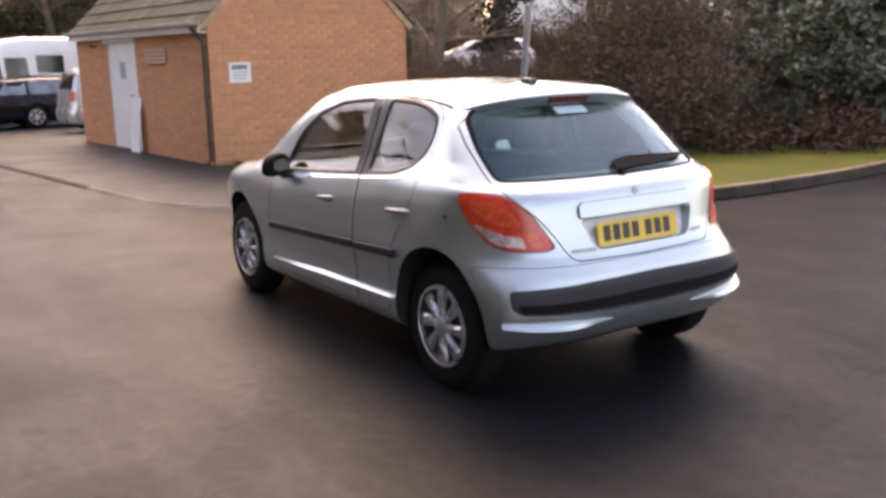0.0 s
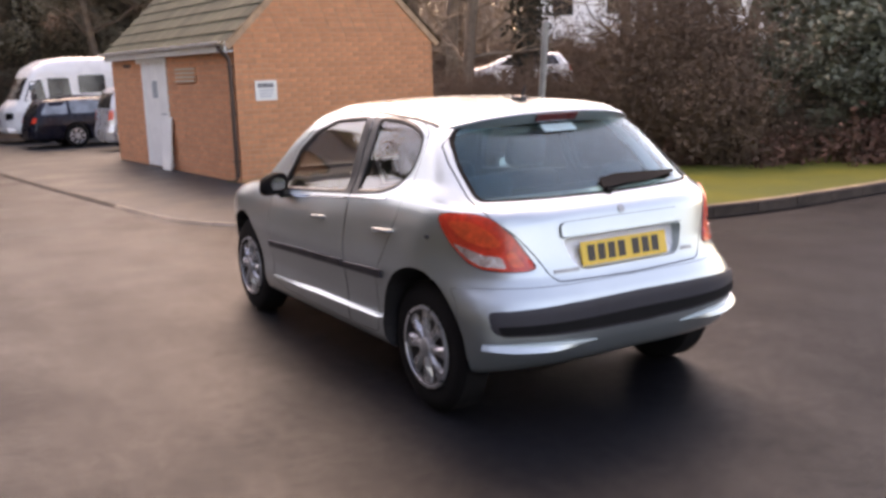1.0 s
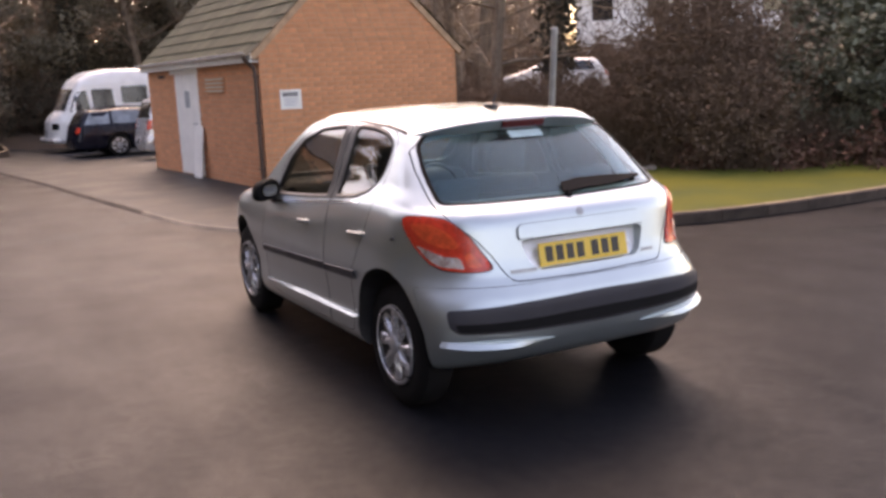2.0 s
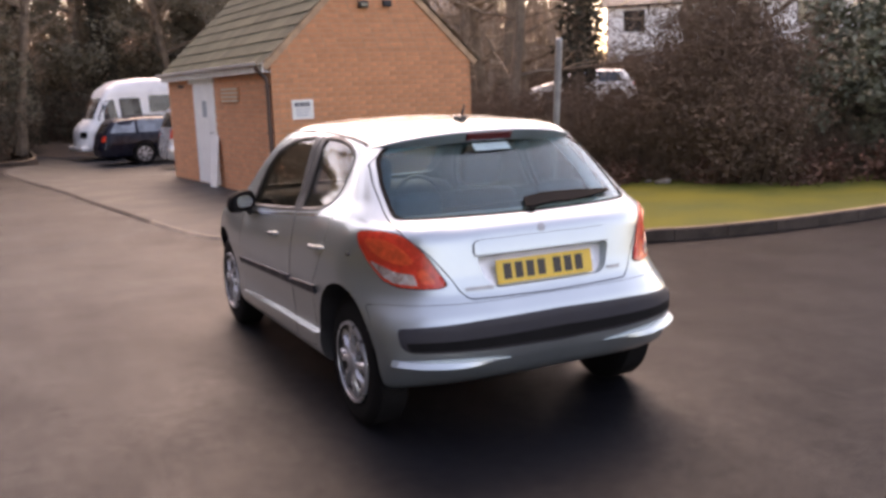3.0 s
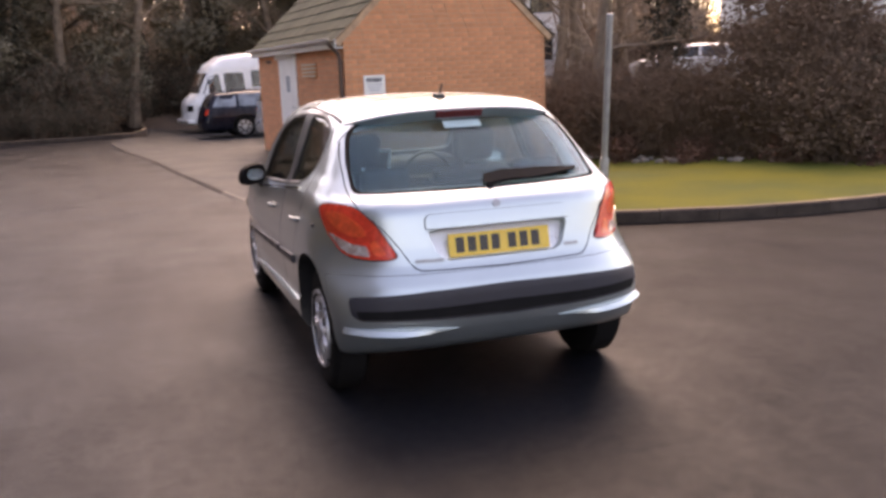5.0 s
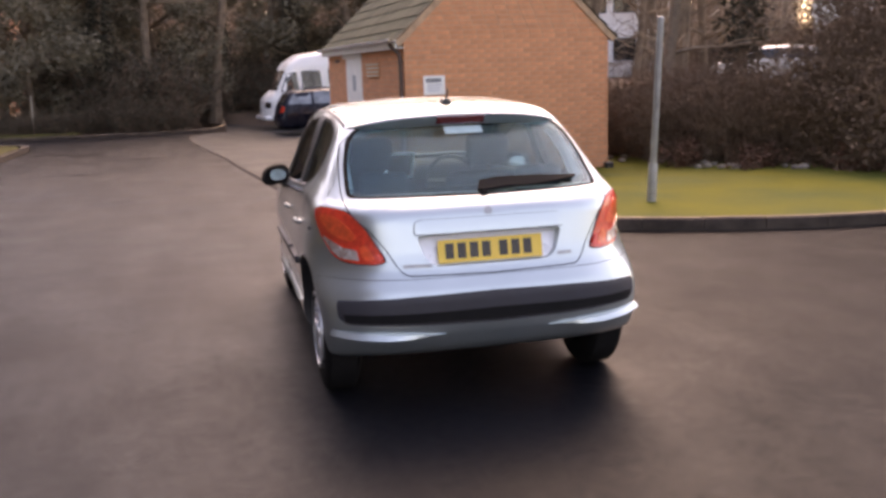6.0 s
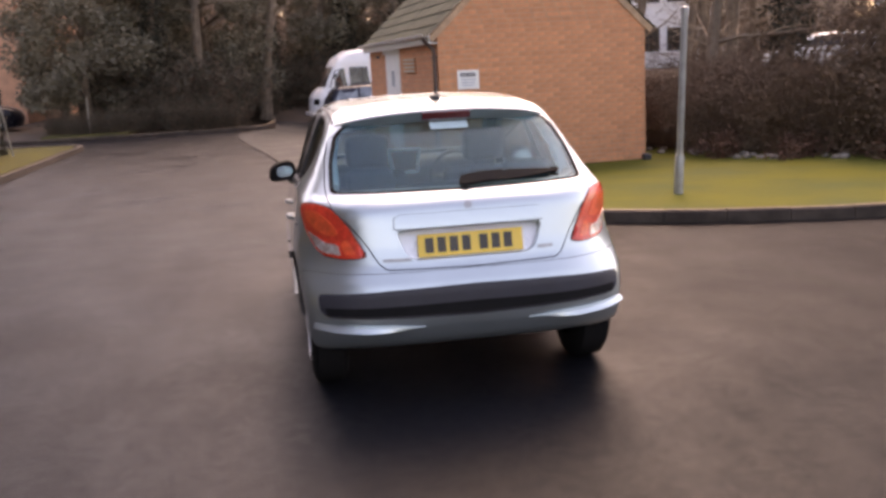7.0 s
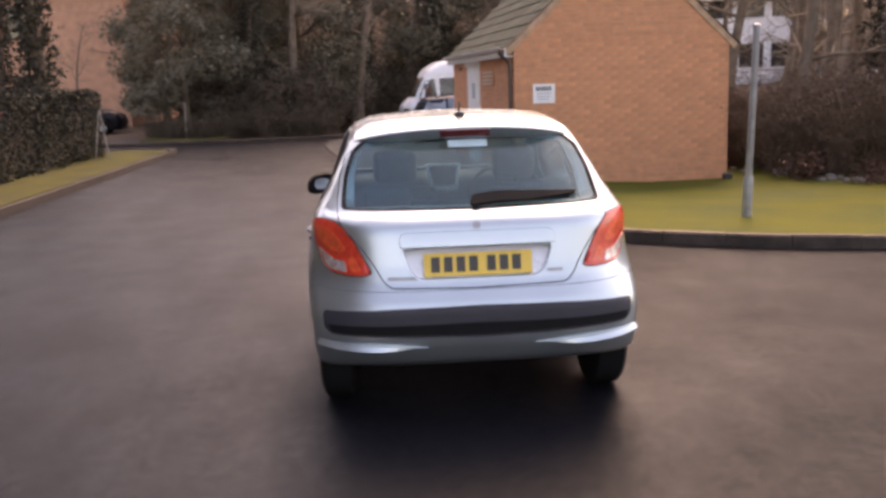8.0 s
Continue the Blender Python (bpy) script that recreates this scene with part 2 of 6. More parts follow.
RECESS_PALE = mat("bright_plate_surround", (0.86, 0.87, 0.88), 0.35, metal=0.2, vary=0.04, scale=6, bump=0, coat=0.4)
HANDLE_SILVER = mat("satin_handle_silver", (0.30, 0.335, 0.345), 0.5, metal=0.35, vary=0.05, scale=20, bump=0, spec=0.3)
PALE_SILVER = mat("pale_silver_paint", (0.55, 0.55, 0.56), 0.3, metal=0.5, vary=0.05, scale=3, bump=0, coat=0.5)


from mathutils.geometry import delaunay_2d_cdt


# ---------------------------------------------------------------- mesh helpers
def link_mesh(name, mesh, material, parent=None, label=""):
    if material is not None and not mesh.materials:
        mesh.materials.append(material)
    ob = new(name, mesh)
    if parent is not None:
        ob.parent = parent
    if label:
        ob["label"] = label
    return ob


def part(name, bm, material, parent, label="", smooth=False):
    """Links a bmesh as one mesh object under a thing or a part."""
    me = bpy.data.meshes.new(name)
    bmesh.ops.recalc_face_normals(bm, faces=bm.faces[:])
    if smooth:
        for f in bm.faces:
            f.smooth = True
        for e in bm.edges:
            if len(e.link_faces) == 2 and e.calc_face_angle(0) > 0.6:
                e.smooth = False
    bm.to_mesh(me)
    bm.free()
    return link_mesh(name, me, material, parent, label)


def raw(name, verts, faces, material, parent=None, label="", smooth=False):
    me = bpy.data.meshes.new(name)
    me.from_pydata([tuple(map(float, v)) for v in verts], [], [tuple(f) for f in faces])
    if smooth:
        me.shade_smooth()
    me.update()
    return link_mesh(name, me, material, parent, label)


def empty(name, m=None):
    ob = new(name)
    ob.empty_display_size = 0.2
    if m is not None:
        ob.matrix_world = m
    return ob


def add_box(bm, lo, hi, bevel=0.0, m=None, segs=1):
    lo, hi = Vector(lo), Vector(hi)
    made = bmesh.ops.create_cube(bm, size=1.0)
    vs = made["verts"]
    for v in vs:
        v.co = Vector([(lo[i] + hi[i]) / 2 + v.co[i] * (hi[i] - lo[i]) for i in range(3)])
    if bevel:
        es = list({e for v in vs for e in v.link_edges})
        out = bmesh.ops.bevel(bm, geom=es, offset=bevel, segments=segs, profile=0.5, affect='EDGES')
        vs = list({v for f in out["faces"] for v in f.verts} | {v for v in vs if v.is_valid})
    if m is not None:
        bmesh.ops.transform(bm, matrix=m, verts=vs)
    return vs


def box(lo, hi, bevel=0.0, m=None, segs=1):
    bm = bmesh.new()
    add_box(bm, lo, hi, bevel, m, segs)
    return bm


def add_tube(bm, pts, radius, sides=8, caps=True):
    """A round bar along points; radius may be a list."""
    pts = [Vector(p) for p in pts]
    rad = radius if isinstance(radius, (list, tuple)) else [radius] * len(pts)
    rings = []
    for i, p in enumerate(pts):
        d = (pts[min(i + 1, len(pts) - 1)] - pts[max(i - 1, 0)]).normalized()
        a = d.orthogonal().normalized() if abs(d.z) > 0.9 else d.cross(Vector((0, 0, 1))).normalized()
        b = d.cross(a)
        rings.append([bm.verts.new(p + (a * math.cos(k * math.tau / sides) + b * math.sin(k * math.tau / sides)) * rad[i]) for k in range(sides)])
    for r0, r1 in zip(rings, rings[1:]):
        for k in range(sides):
            bm.faces.new((r0[k], r0[(k + 1) % sides], r1[(k + 1) % sides], r1[k]))
    if caps:
        bm.faces.new(rings[0][::-1])
        bm.faces.new(rings[-1])


def tube(pts, radius, sides=8):
    bm = bmesh.new()
    add_tube(bm, pts, radius, sides)
    return bm


def prism(poly, lo, hi, axis):
    """A closed prism: the outline poly in the two other axes, from lo to hi along the axis."""
    def place(p, h):
        return {"x": (h, p[0], p[1]), "y": (p[0], h, p[1]), "z": (p[0], p[1], h)}[axis]
    bm = bmesh.new()
    a = [bm.verts.new(place(p, lo)) for p in poly]
    b = [bm.verts.new(place(p, hi)) for p in poly]
    n = len(poly)
    bm.faces.new(a)
    bm.faces.new(b[::-1])
    for i in range(n):
        bm.faces.new((a[i], a[(i + 1) % n], b[(i + 1) % n], b[i]))
    bmesh.ops.recalc_face_normals(bm, faces=bm.faces[:])
    bmesh.ops.triangulate(bm, faces=[f for f in bm.faces if len(f.verts) > 4])
    return bm


def curve_through(pts, step=8):
    """A smooth open line through 2D points."""
    out = []
    for i in range(len(pts) - 1):
        p0, p1, p2, p3 = (Vector(pts[max(0, min(len(pts) - 1, i + k))]) for k in (-1, 0, 1, 2))
        for k in range(step):
            t = k / step
            out.append(0.5 * (2 * p1 + (p2 - p0) * t + (2 * p0 - 5 * p1 + 4 * p2 - p3) * t * t + (3 * p1 - p0 - 3 * p2 + p3) * t ** 3))
    out.append(Vector(pts[-1]))
    return out


def rounded(poly, r=0.03, segs=4):
    """The outline with its corners rounded."""
    out = []
    n = len(poly)
    for i in range(n):
        a, p, b = (Vector(poly[(i + k) % n]) for k in (-1, 0, 1))
        d = min(r, (a - p).length * 0.45, (b - p).length * 0.45)
        s, e = p + (a - p).normalized() * d, p + (b - p).normalized() * d
        for k in range(segs + 1):
            t = k / segs
            out.append((s * (1 - t) ** 2 + p * 2 * t * (1 - t) + e * t * t)[:])
    return out


def grow(poly, d):
    """The outline moved outwards by d."""
    n = len(poly)
    area = sum(poly[i][0] * poly[(i + 1) % n][1] - poly[(i + 1) % n][0] * poly[i][1] for i in range(n))
    sgn = 1 if area > 0 else -1
    out = []
    for i in range(n):
        a, p, b = (Vector(poly[(i + k) % n]) for k in (-1, 0, 1))
        n1 = Vector(((p - a).y, -(p - a).x)).normalized() * sgn
        n2 = Vector(((b - p).y, -(b - p).x)).normalized() * sgn
        m = (n1 + n2)
        m = m / max(0.5, m.length_squared / 2) if m.length > 1e-6 else n1
        out.append((p + m * d)[:])
    return out


def sheet(name, outline, z, material, depth=0.3):
    """Flat ground with an edge that goes down into the earth."""
    return raw_prism(name, outline, z - depth, z, material)


def raw_prism(name, outline, lo, hi, material):
    return part(name, prism([p[:2] for p in outline], lo, hi, "z"), material, None)


# ---------------------------------------------------------------- ground, drive, kerbs
def rise(x, y):
    """The height of the natural ground: level round the drive, a bank up behind the shrubs."""
    d = max(0.0, (x - 7.0) * 0.62 + (y - 9.0) * 0.45)
    back = max(0.0, y - 25.0)
    side = max(0.0, -x - 9.0)
    return 0.085 - 0.12 * (1 if (-5.6 < x < 12 and y < 25.9) or (-17 < x < -5.5 and 20 < y < 25.9) else 0) + 1.0 * (1 - math.exp(-d / 14.0)) * (1 if x > 5 else 0) + 0.02 * min(back, 20) * (0 if x > 5 else 1) + 0.01 * side


def dip(x, y):
    """The forecourt falls gently away behind the outbuilding."""
    a = max(0.0, min(1.0, (y - 17.0) / 6.5))
    b = max(0.0, min(1.0, (x + 2.0) / 2.3))
    return 0.22 * a * a * (3 - 2 * a) * b * b * (3 - 2 * b)


def lawn_fall(x, y):
    """The lawn falls away from its kerb towards the foot of the outbuilding."""
    a = max(0.0, min(1.0, (y - 6.0) / 4.4))
    b = max(0.0, min(1.0, (x - 1.9) / 1.2)) * max(0.0, min(1.0, (8.0 - x) / 2.2))
    return 0.185 * a * a * (3 - 2 * a) * b


def build_ground():
    xs = [-400, -200, -90, -50, -30] + [-22 + 1.5 * i for i in range(50)] + [60, 90, 200, 400]
    ys = [-400, -200, -90, -50, -30] + [-20 + 1.5 * i for i in range(50)] + [65, 90, 200, 400]
    verts = [(x, y, rise(x, y) + (noise.noise((x * 0.3, y * 0.3, 0)) * 0.06 if (x > 9 or y > 33 or x < -9) else 0) - (0.42 if -3 < x < 8 and 15 < y < 32.5 else 0.28 if 0.5 < x < 6.2 and 4 < y < 12.5 else 0)) for y in ys for x in xs]
    w = len(xs)
    faces = [(j * w + i, j * w + i + 1, (j + 1) * w + i + 1, (j + 1) * w + i) for j in range(len(ys) - 1) for i in range(w - 1)]
    ob = raw("ground", verts, faces, SOIL, smooth=True)
    tagged(ob, "brown leaf litter woodland ground with a low bank", "ground", kind="structure")


build_ground()

# the kerb that runs from the forecourt round the lawn
KERB_R = curve_through([(0.62, 6.32), (1.25, 5.50), (2.0, 4.80), (2.75, 4.36), (3.5, 4.04), (4.5, 3.76), (5.5, 3.66), (6.5, 3.67), (8.0, 3.78), (9.6, 4.08), (12.0, 4.9), (15.0, 6.2), (19.0, 8.6)], 10)
FORE = curve_through([(-1.6, 24.2), (-1.95, 22.0), (-1.75, 19.6), (-1.45, 17.4), (-1.12, 15.2), (-0.88, 13.0), (-0.57, 10.5), (-0.31, 8.4), (-0.02, 7.2), (0.62, 6.32)], 8)
DRIVE = [(-5.75, 24.3), (-16, 24.3), (-16, 21.3), (-6.3, 21.3), (-5.75, 20.4), (-5.75, -60), (60, -60), (60, 6), (9, 6), (1.5, 6.6)] + [(p.x + 0.06, p.y) for p in FORE[::-1]]
tagged(sheet("road", DRIVE, 0.0, ASPHALT), "damp dark grey tarmac drive with worn paler patches", "road", kind="structure")

LAWN_OUT = [(p.x, p.y + 0.10) for p in KERB_R] + [(19, 22), (5.6, 22), (5.2, 10.9), (2.0, 10.6), (1.9, 9.2)]
FORE_OUT = [(p.x + 0.07, p.y) for p in FORE] + [(1.25, 5.55), (1.9, 9.2), (1.98, 10.7), (5, 10.9), (7.5, 18), (7.5, 32), (-0.9, 32), (-0.9, 26.0)]


def sloping_sheet(outline, z, step=0.8, fall=dip):
    """Ground inside an outline that follows a fall."""
    pts = [Vector(p[:2]) for p in outline]
    n = len(pts)
    xs, ys = [p.x for p in pts], [p.y for p in pts]
    for i in range(int((max(xs) - min(xs)) / step)):
        for j in range(int((max(ys) - min(ys)) / step)):
            q = Vector((min(xs) + (i + 0.5) * step, min(ys) + (j + 0.5) * step))
            inside = False
            for k in range(n):
                a, b = pts[k], pts[(k + 1) % n]
                if (a.y > q.y) != (b.y > q.y) and q.x < (b.x - a.x) * (q.y - a.y) / (b.y - a.y) + a.x:
                    inside = not inside
            if inside:
                pts.append(q)
    v2, _, f2, _, _, _ = delaunay_2d_cdt(pts, [(i, (i + 1) % n) for i in range(n)], [], 1, 1e-6)
    verts = [(v.x, v.y, z - fall(v.x, v.y)) for v in v2]
    faces = [tuple(f) for f in f2]
    return verts, faces


tagged(raw("lawn", *sloping_sheet(LAWN_OUT, 0.105, 0.5, lawn_fall), LAWN, smooth=True), "short mossy yellow green lawn beside the drive", "lawn", kind="structure")
tagged(raw("pavement", *sloping_sheet(FORE_OUT, 0.035), PAVING, smooth=True), "pale worn tarmac forecourt beside the brick outbuilding", "pavement", kind="structure")

LAWN_L = [(-5.87, -12.0), (-5.87, 20.2), (-6.0, 20.7), (-6.5, 21.1), (-9.5, 21.2), (-9.5, -12.0)]
tagged(sheet("lawn", LAWN_L, 0.10, VERGE), "strip of rough grass between kerb and hedge", "lawn", kind="structure")
LAWN_B = [(-7.6, 24.5), (-5.2, 24.5), (-5.0, 26.5), (-7.8, 27.5)]
tagged(sheet("lawn", LAWN_B, 0.15, VERGE), "small patch of grass at the woodland edge", "lawn", kind="structure")


def kerb_run(name, line, width, top, length, material, label, fall=False):
    """Kerb stones of the given length, laid end to end along a line, inside on its left."""
    run = empty(name)
    tagged(run, label, "kerb", kind="structure")
    acc = [0.0]
    for a, b in zip(line, line[1:]):
        acc.append(acc[-1] + (b - a).length)

    def along(s):
        s = max(0, min(acc[-1] - 1e-6, s))
        i = max(k for k in range(len(acc)) if acc[k] <= s)
        i = min(i, len(line) - 2)
        t = (s - acc[i]) / max(1e-9, acc[i + 1] - acc[i])
        p = line[i].lerp(line[i + 1], t)
        d = (line[i + 1] - line[i]).normalized()
        return p, Vector((-d.y, d.x))
    count = max(1, round(acc[-1] / length))
    length = acc[-1] / count
    for k in range(count):
        s0, s1 = k * length + 0.004, (k + 1) * length - 0.004
        bm = bmesh.new()
        rings = []
        lift = random.uniform(-0.004, 0.004)
        for s in (s0, (s0 + s1) / 2, s1):
            p, nrm = along(s)
            c = 0.018
            prof = [(0, -0.25), (0, top - c if top > 0.06 else 0.003), (c if top > 0.06 else 0.036, top), (width, top), (width, -0.25)]
            rings.append([bm.verts.new((p.x + nrm.x * u, p.y + nrm.y * u, v + lift - (dip(p.x + 0.3, p.y) if fall else 0))) for u, v in prof])
        for r0, r1 in zip(rings, rings[1:]):
            for i in range(5):
                bm.faces.new((r0[i], r0[(i + 1) % 5], r1[(i + 1) % 5], r1[i]))
        bm.faces.new(rings[0])
        bm.faces.new(rings[-1][::-1])
        stone = part("kerb_stone", bm, material, run)
        # faces that look up take the paler colour, as painted skylight
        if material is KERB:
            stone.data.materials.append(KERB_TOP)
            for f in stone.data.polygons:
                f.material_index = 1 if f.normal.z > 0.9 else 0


kerb_run("kerb", KERB_R, 0.12, 0.125, 0.6, KERB, "damp dark concrete kerb round the lawn, skylight painted on its tops")
kerb_run("kerb", FORE[:53], 0.07, 0.036, 0.9, KERB_WORN, "low worn dark edging of the forecourt")
kerb_run("kerb", FORE[52:], 0.07, 0.038, 0.9, KERB_PALE, "low pale concrete edging of the forecourt")
kerb_run("kerb", curve_through([(-9.5, 21.3), (-6.6, 21.28), (-6.05, 20.95), (-5.77, 20.3), (-5.75, 18), (-5.75, 10), (-5.75, -10)], 8), 0.12, 0.12, 0.9, KERB_LEFT, "damp concrete kerb along the grass strip")
kerb_run("kerb", curve_through([(-0.85, 31.0), (-0.88, 28.0), (-1.0, 26.2), (-1.6, 24.9), (-3.4, 24.35), (-8.0, 24.3), (-16, 24.3)][::-1], 8), 0.12, 0.11, 0.9, KERB, "dark mossy kerb in front of the woods, skylight painted on its tops")


def grass_blades(name, inside, count, level, seed, label, material):
    rng = random.Random(seed)
    verts, faces = [], []
    while count > 0:
        x, y = inside(rng)
        if x is None:
            continue
        z = level - (lawn_fall(x, y) if x > 0 else 0)
        h, a, w = rng.uniform(0.004, 0.009), rng.uniform(0, math.tau), rng.uniform(0.002, 0.006)
        dx, dy = math.cos(a) * w, math.sin(a) * w
        ln = rng.uniform(0.02, 0.045)
        lx, ly = -math.sin(a) * ln, math.cos(a) * ln
        k = len(verts)
        verts += [(x - dx, y - dy, z - 0.004), (x + dx, y + dy, z - 0.004), (x + lx, y + ly, z + h)]
        faces.append((k, k + 1, k + 2))
        count -= 1
    ob = raw(name, verts, faces, material)
    ob.data.normals_split_custom_set([(0.0, 0.0, 1.0)] * len(ob.data.loops))
    tagged(ob, label, "grass", kind="stuff")


def in_right_lawn(rng):
    x, y = rng.uniform(1.4, 10.5), rng.uniform(3.6, 12.5)
    edge = float(np.interp(x, [p.x for p in KERB_R], [p.y for p in KERB_R])) + 0.14
    if y < edge or (y > 10.4 and x < 5.3):
        return None, None
    return x, y


grass_blades("grass", in_right_lawn, 70000, 0.105, 3, "short mossy yellow green grass on the lawn", GRASS)
grass_blades("grass", lambda rng: (rng.uniform(-7.6, -5.9), rng.uniform(6.0, 21.0)), 30000, 0.10, 4, "short rough grass beside the kerb", VERGE_GRASS)


# ---------------------------------------------------------------- brick outbuilding
SH_W, SH_L, EAVE, APEX = 3.54, 6.2, 2.15, 3.82
shed = empty("outbuilding", pose(1.70, 10.47, 0, 0, 0, 4.0))
tagged(shed, "small orange brick outbuilding with mossy pitched tile roof", "outbuilding")
BL, BH, BJ = 0.215, 0.065, 0.010


def shed_walls():
    t = 0.22
    wall = bmesh.new()
    add_box(wall, (0.006, 0.006, -0.3), (SH_W - 0.006, SH_L - 0.006, EAVE + 0.02))
    g = [(0.006, EAVE), (SH_W - 0.006, EAVE), (SH_W / 2, APEX - 0.03)]
    a = [wall.verts.new((p[0], 0.006, p[1])) for p in g]
    b = [wall.verts.new((p[0], SH_L - 0.006, p[1])) for p in g]
    wall.faces.new(a)
    wall.faces.new(b[::-1])
    for i in range(3):
        wall.faces.new((a[i], a[(i + 1) % 3], b[(i + 1) % 3], b[i]))
    part("wall", wall, MORTAR, shed, "pale orange mortar between the bricks")


shed_walls()


def brick_shape(length):
    bm = box((0, 0, 0), (length, 0.02, BH), 0.004)
    me = bpy.data.meshes.new("brick")
    bmesh.ops.recalc_face_normals(bm, faces=bm.faces[:])
    bm.to_mesh(me)
    bm.free()
    return me


def lay_bricks():
    """Stretcher courses on the gable and the side; the lower right of the gable as single bricks."""
    rng = random.Random(7)
    single, joined_v, joined_f = [], [], []

    def joined(origin, along, out, length):
        o, a, n = Vector(origin), Vector(along), Vector(out)
        up = Vector((0, 0, 1))
        j = rng.uniform(-0.0015, 0.0025)
        p = [o, o + a * length, o + a * length + up * BH, o + up * BH]
        c = 0.004
        q = [o + a * c + up * c, o + a * (length - c) + up * c, o + a * (length - c) + up * (BH - c), o + a * c + up * (BH - c)]
        k = len(joined_v)
        joined_v.extend([v[:] for v in p] + [(v + n * (0.012 + j))[:] for v in q])
        joined_f.extend([(k + 4, k + 5, k + 6, k + 7)] + [(k + i, k + (i + 1) % 4, k + 4 + (i + 1) % 4, k + 4 + i) for i in range(4)])
    course = 0
    z = -3 * (BH + BJ)
    while z < APEX - 0.1:
        half = 0.0 if z < EAVE else (z + BH - EAVE) * (SH_W / 2) / (APEX - EAVE)
        x0, x1 = half, SH_W - half
        x = x0 - ((BL + BJ) / 2 if course % 2 else 0)
        while x < x1 - 0.02:
            s, e = max(x, x0), min(x + BL, x1)
            if e - s > 0.03:
                if e - s > BL - 0.001 and 0.5 < s < 3.3 and 0.45 < z < 2.25 and len(single) < 300:
                    single.append((s, z))
                else:
                    joined((s, 0.012, z), (1, 0, 0), (0, -1, 0), e - s)
            x += BL + BJ
        if z < EAVE - 0.02:
            y = -((BL + BJ) / 2 if course % 2 else 0)
            while y < SH_L - 0.02:
                s, e = max(y, 0.0), min(y + BL, SH_L)
                if e - s > 0.03 and not (z < 1.98 and 3.02 < (s + e) / 2 < 4.30):
                    joined((0.012, s, z), (0, 1, 0), (-1, 0, 0), e - s)
                if e - s > 0.03:
                    joined((SH_W - 0.012, s, z), (0, 1, 0), (1, 0, 0), e - s)
                y += BL + BJ
        z += BH + BJ
        course += 1
    ob = raw("brickwork", joined_v, joined_f, BRICK_JOIN, shed, "orange stretcher bond brickwork")
    ob["kind"] = "stuff"
    me = brick_shape(BL)
    for s, z in single:
        b = link_mesh("brick", me, BRICK, shed)
        b.location = (s, rng.uniform(-0.0015, 0.0015), z)


def shed_roof():
    pitch = math.atan2(APEX - EAVE, SH_W / 2)
    slope = (SH_W / 2 + 0.13) / math.cos(pitch)
    for side in (-1, 1):
        roof = bmesh.new()
        add_box(roof, (0, 0.012, -0.06), (slope, SH_L + 0.02, 0.0))
        m = Matrix.Translation((SH_W / 2, 0, APEX + 0.05)) @ Matrix.Rotation(math.pi if side < 0 else 0, 4, 'Z') @ Matrix.Rotation(pitch, 4, 'Y')
        if side < 0:
            m = m @ Matrix.Translation((0, -SH_L - 0.03, 0))
        bmesh.ops.transform(roof, matrix=m, verts=roof.verts[:])
        slab = part("roof", roof, DARK_FRAME, shed, "dark roof boards under the tiles")
        if side > 0:
            rows, cols = 9, 19
            tl, tw = slope / rows, (SH_L + 0.1) / cols
            prof = [(0.0, 0.012), (0.05, 0.03), (0.10, 0.012), (0.18, 0.012), (0.23, 0.03), (0.28, 0.012), (tw, 0.008)]
            tv, tf = [], []
            for r in range(rows):
                for c in range(cols):
                    k = len(tv)
                    for u, lift in ((-0.02, 0.0), (tl + 0.035, 0.028), (tl + 0.035, 0.006)):
                        tv += [(m @ Vector((r * tl + u, -0.05 + c * tw + v, h + lift)))[:] for v, h in prof]
                    tf += [(k + i, k + 7 + i, k + 8 + i, k + 1 + i) for i in range(6)] + [(k + 7 + i, k + 14 + i, k + 15 + i, k + 8 + i) for i in range(6)]
            raw("tiling", tv, tf, TILE, slab, "mossy interlocking tiles")["kind"] = "stuff"
        if side < 0:
            rows, cols = 9, 19
            tl, tw = slope / rows, (SH_L + 0.1) / cols
            bm = bmesh.new()
            prof = [(0.0, 0.012), (0.05, 0.03), (0.10, 0.012), (0.18, 0.012), (0.23, 0.03), (0.28, 0.012), (tw, 0.008)]
            ring = []
            for u, lift in ((-0.02, 0.0), (tl + 0.035, 0.028)):
                ring.append([bm.verts.new((u, v, h + lift)) for v, h in prof])
            low = [bm.verts.new((tl + 0.035, v, h + 0.028 - 0.022)) for v, h in prof]
            for i in range(len(prof) - 1):
                bm.faces.new((ring[0][i], ring[1][i], ring[1][i + 1], ring[0][i + 1]))
                bm.faces.new((ring[1][i], low[i], low[i + 1], ring[1][i + 1]))
            me = bpy.data.meshes.new("roof_tile")
            bm.to_mesh(me)
            bm.free()
            rng = random.Random(5)
            for r in range(rows):
                for c in range(cols):
                    t = link_mesh("roof_tile", me, TILE, slab)
                    t.matrix_local = m @ Matrix.Translation((r * tl, -0.02 + c * tw, rng.uniform(0, 0.006))) @ Matrix.Rotation(rng.uniform(-0.01, 0.01), 4, 'Z')
    ridge = bmesh.new()
    n = 14
    for k in range(n):
        y0, y1 = -0.05 + k * (SH_L + 0.1) / n, -0.05 + (k + 1) * (SH_L + 0.1) / n - 0.01
        add_tube(ridge, [(SH_W / 2, y0, APEX + 0.04), (SH_W / 2, y1, APEX + 0.045)], [0.115, 0.108], 10)
    part("ridge_tiles", ridge, TILE, shed, "mossy half round ridge tiles")


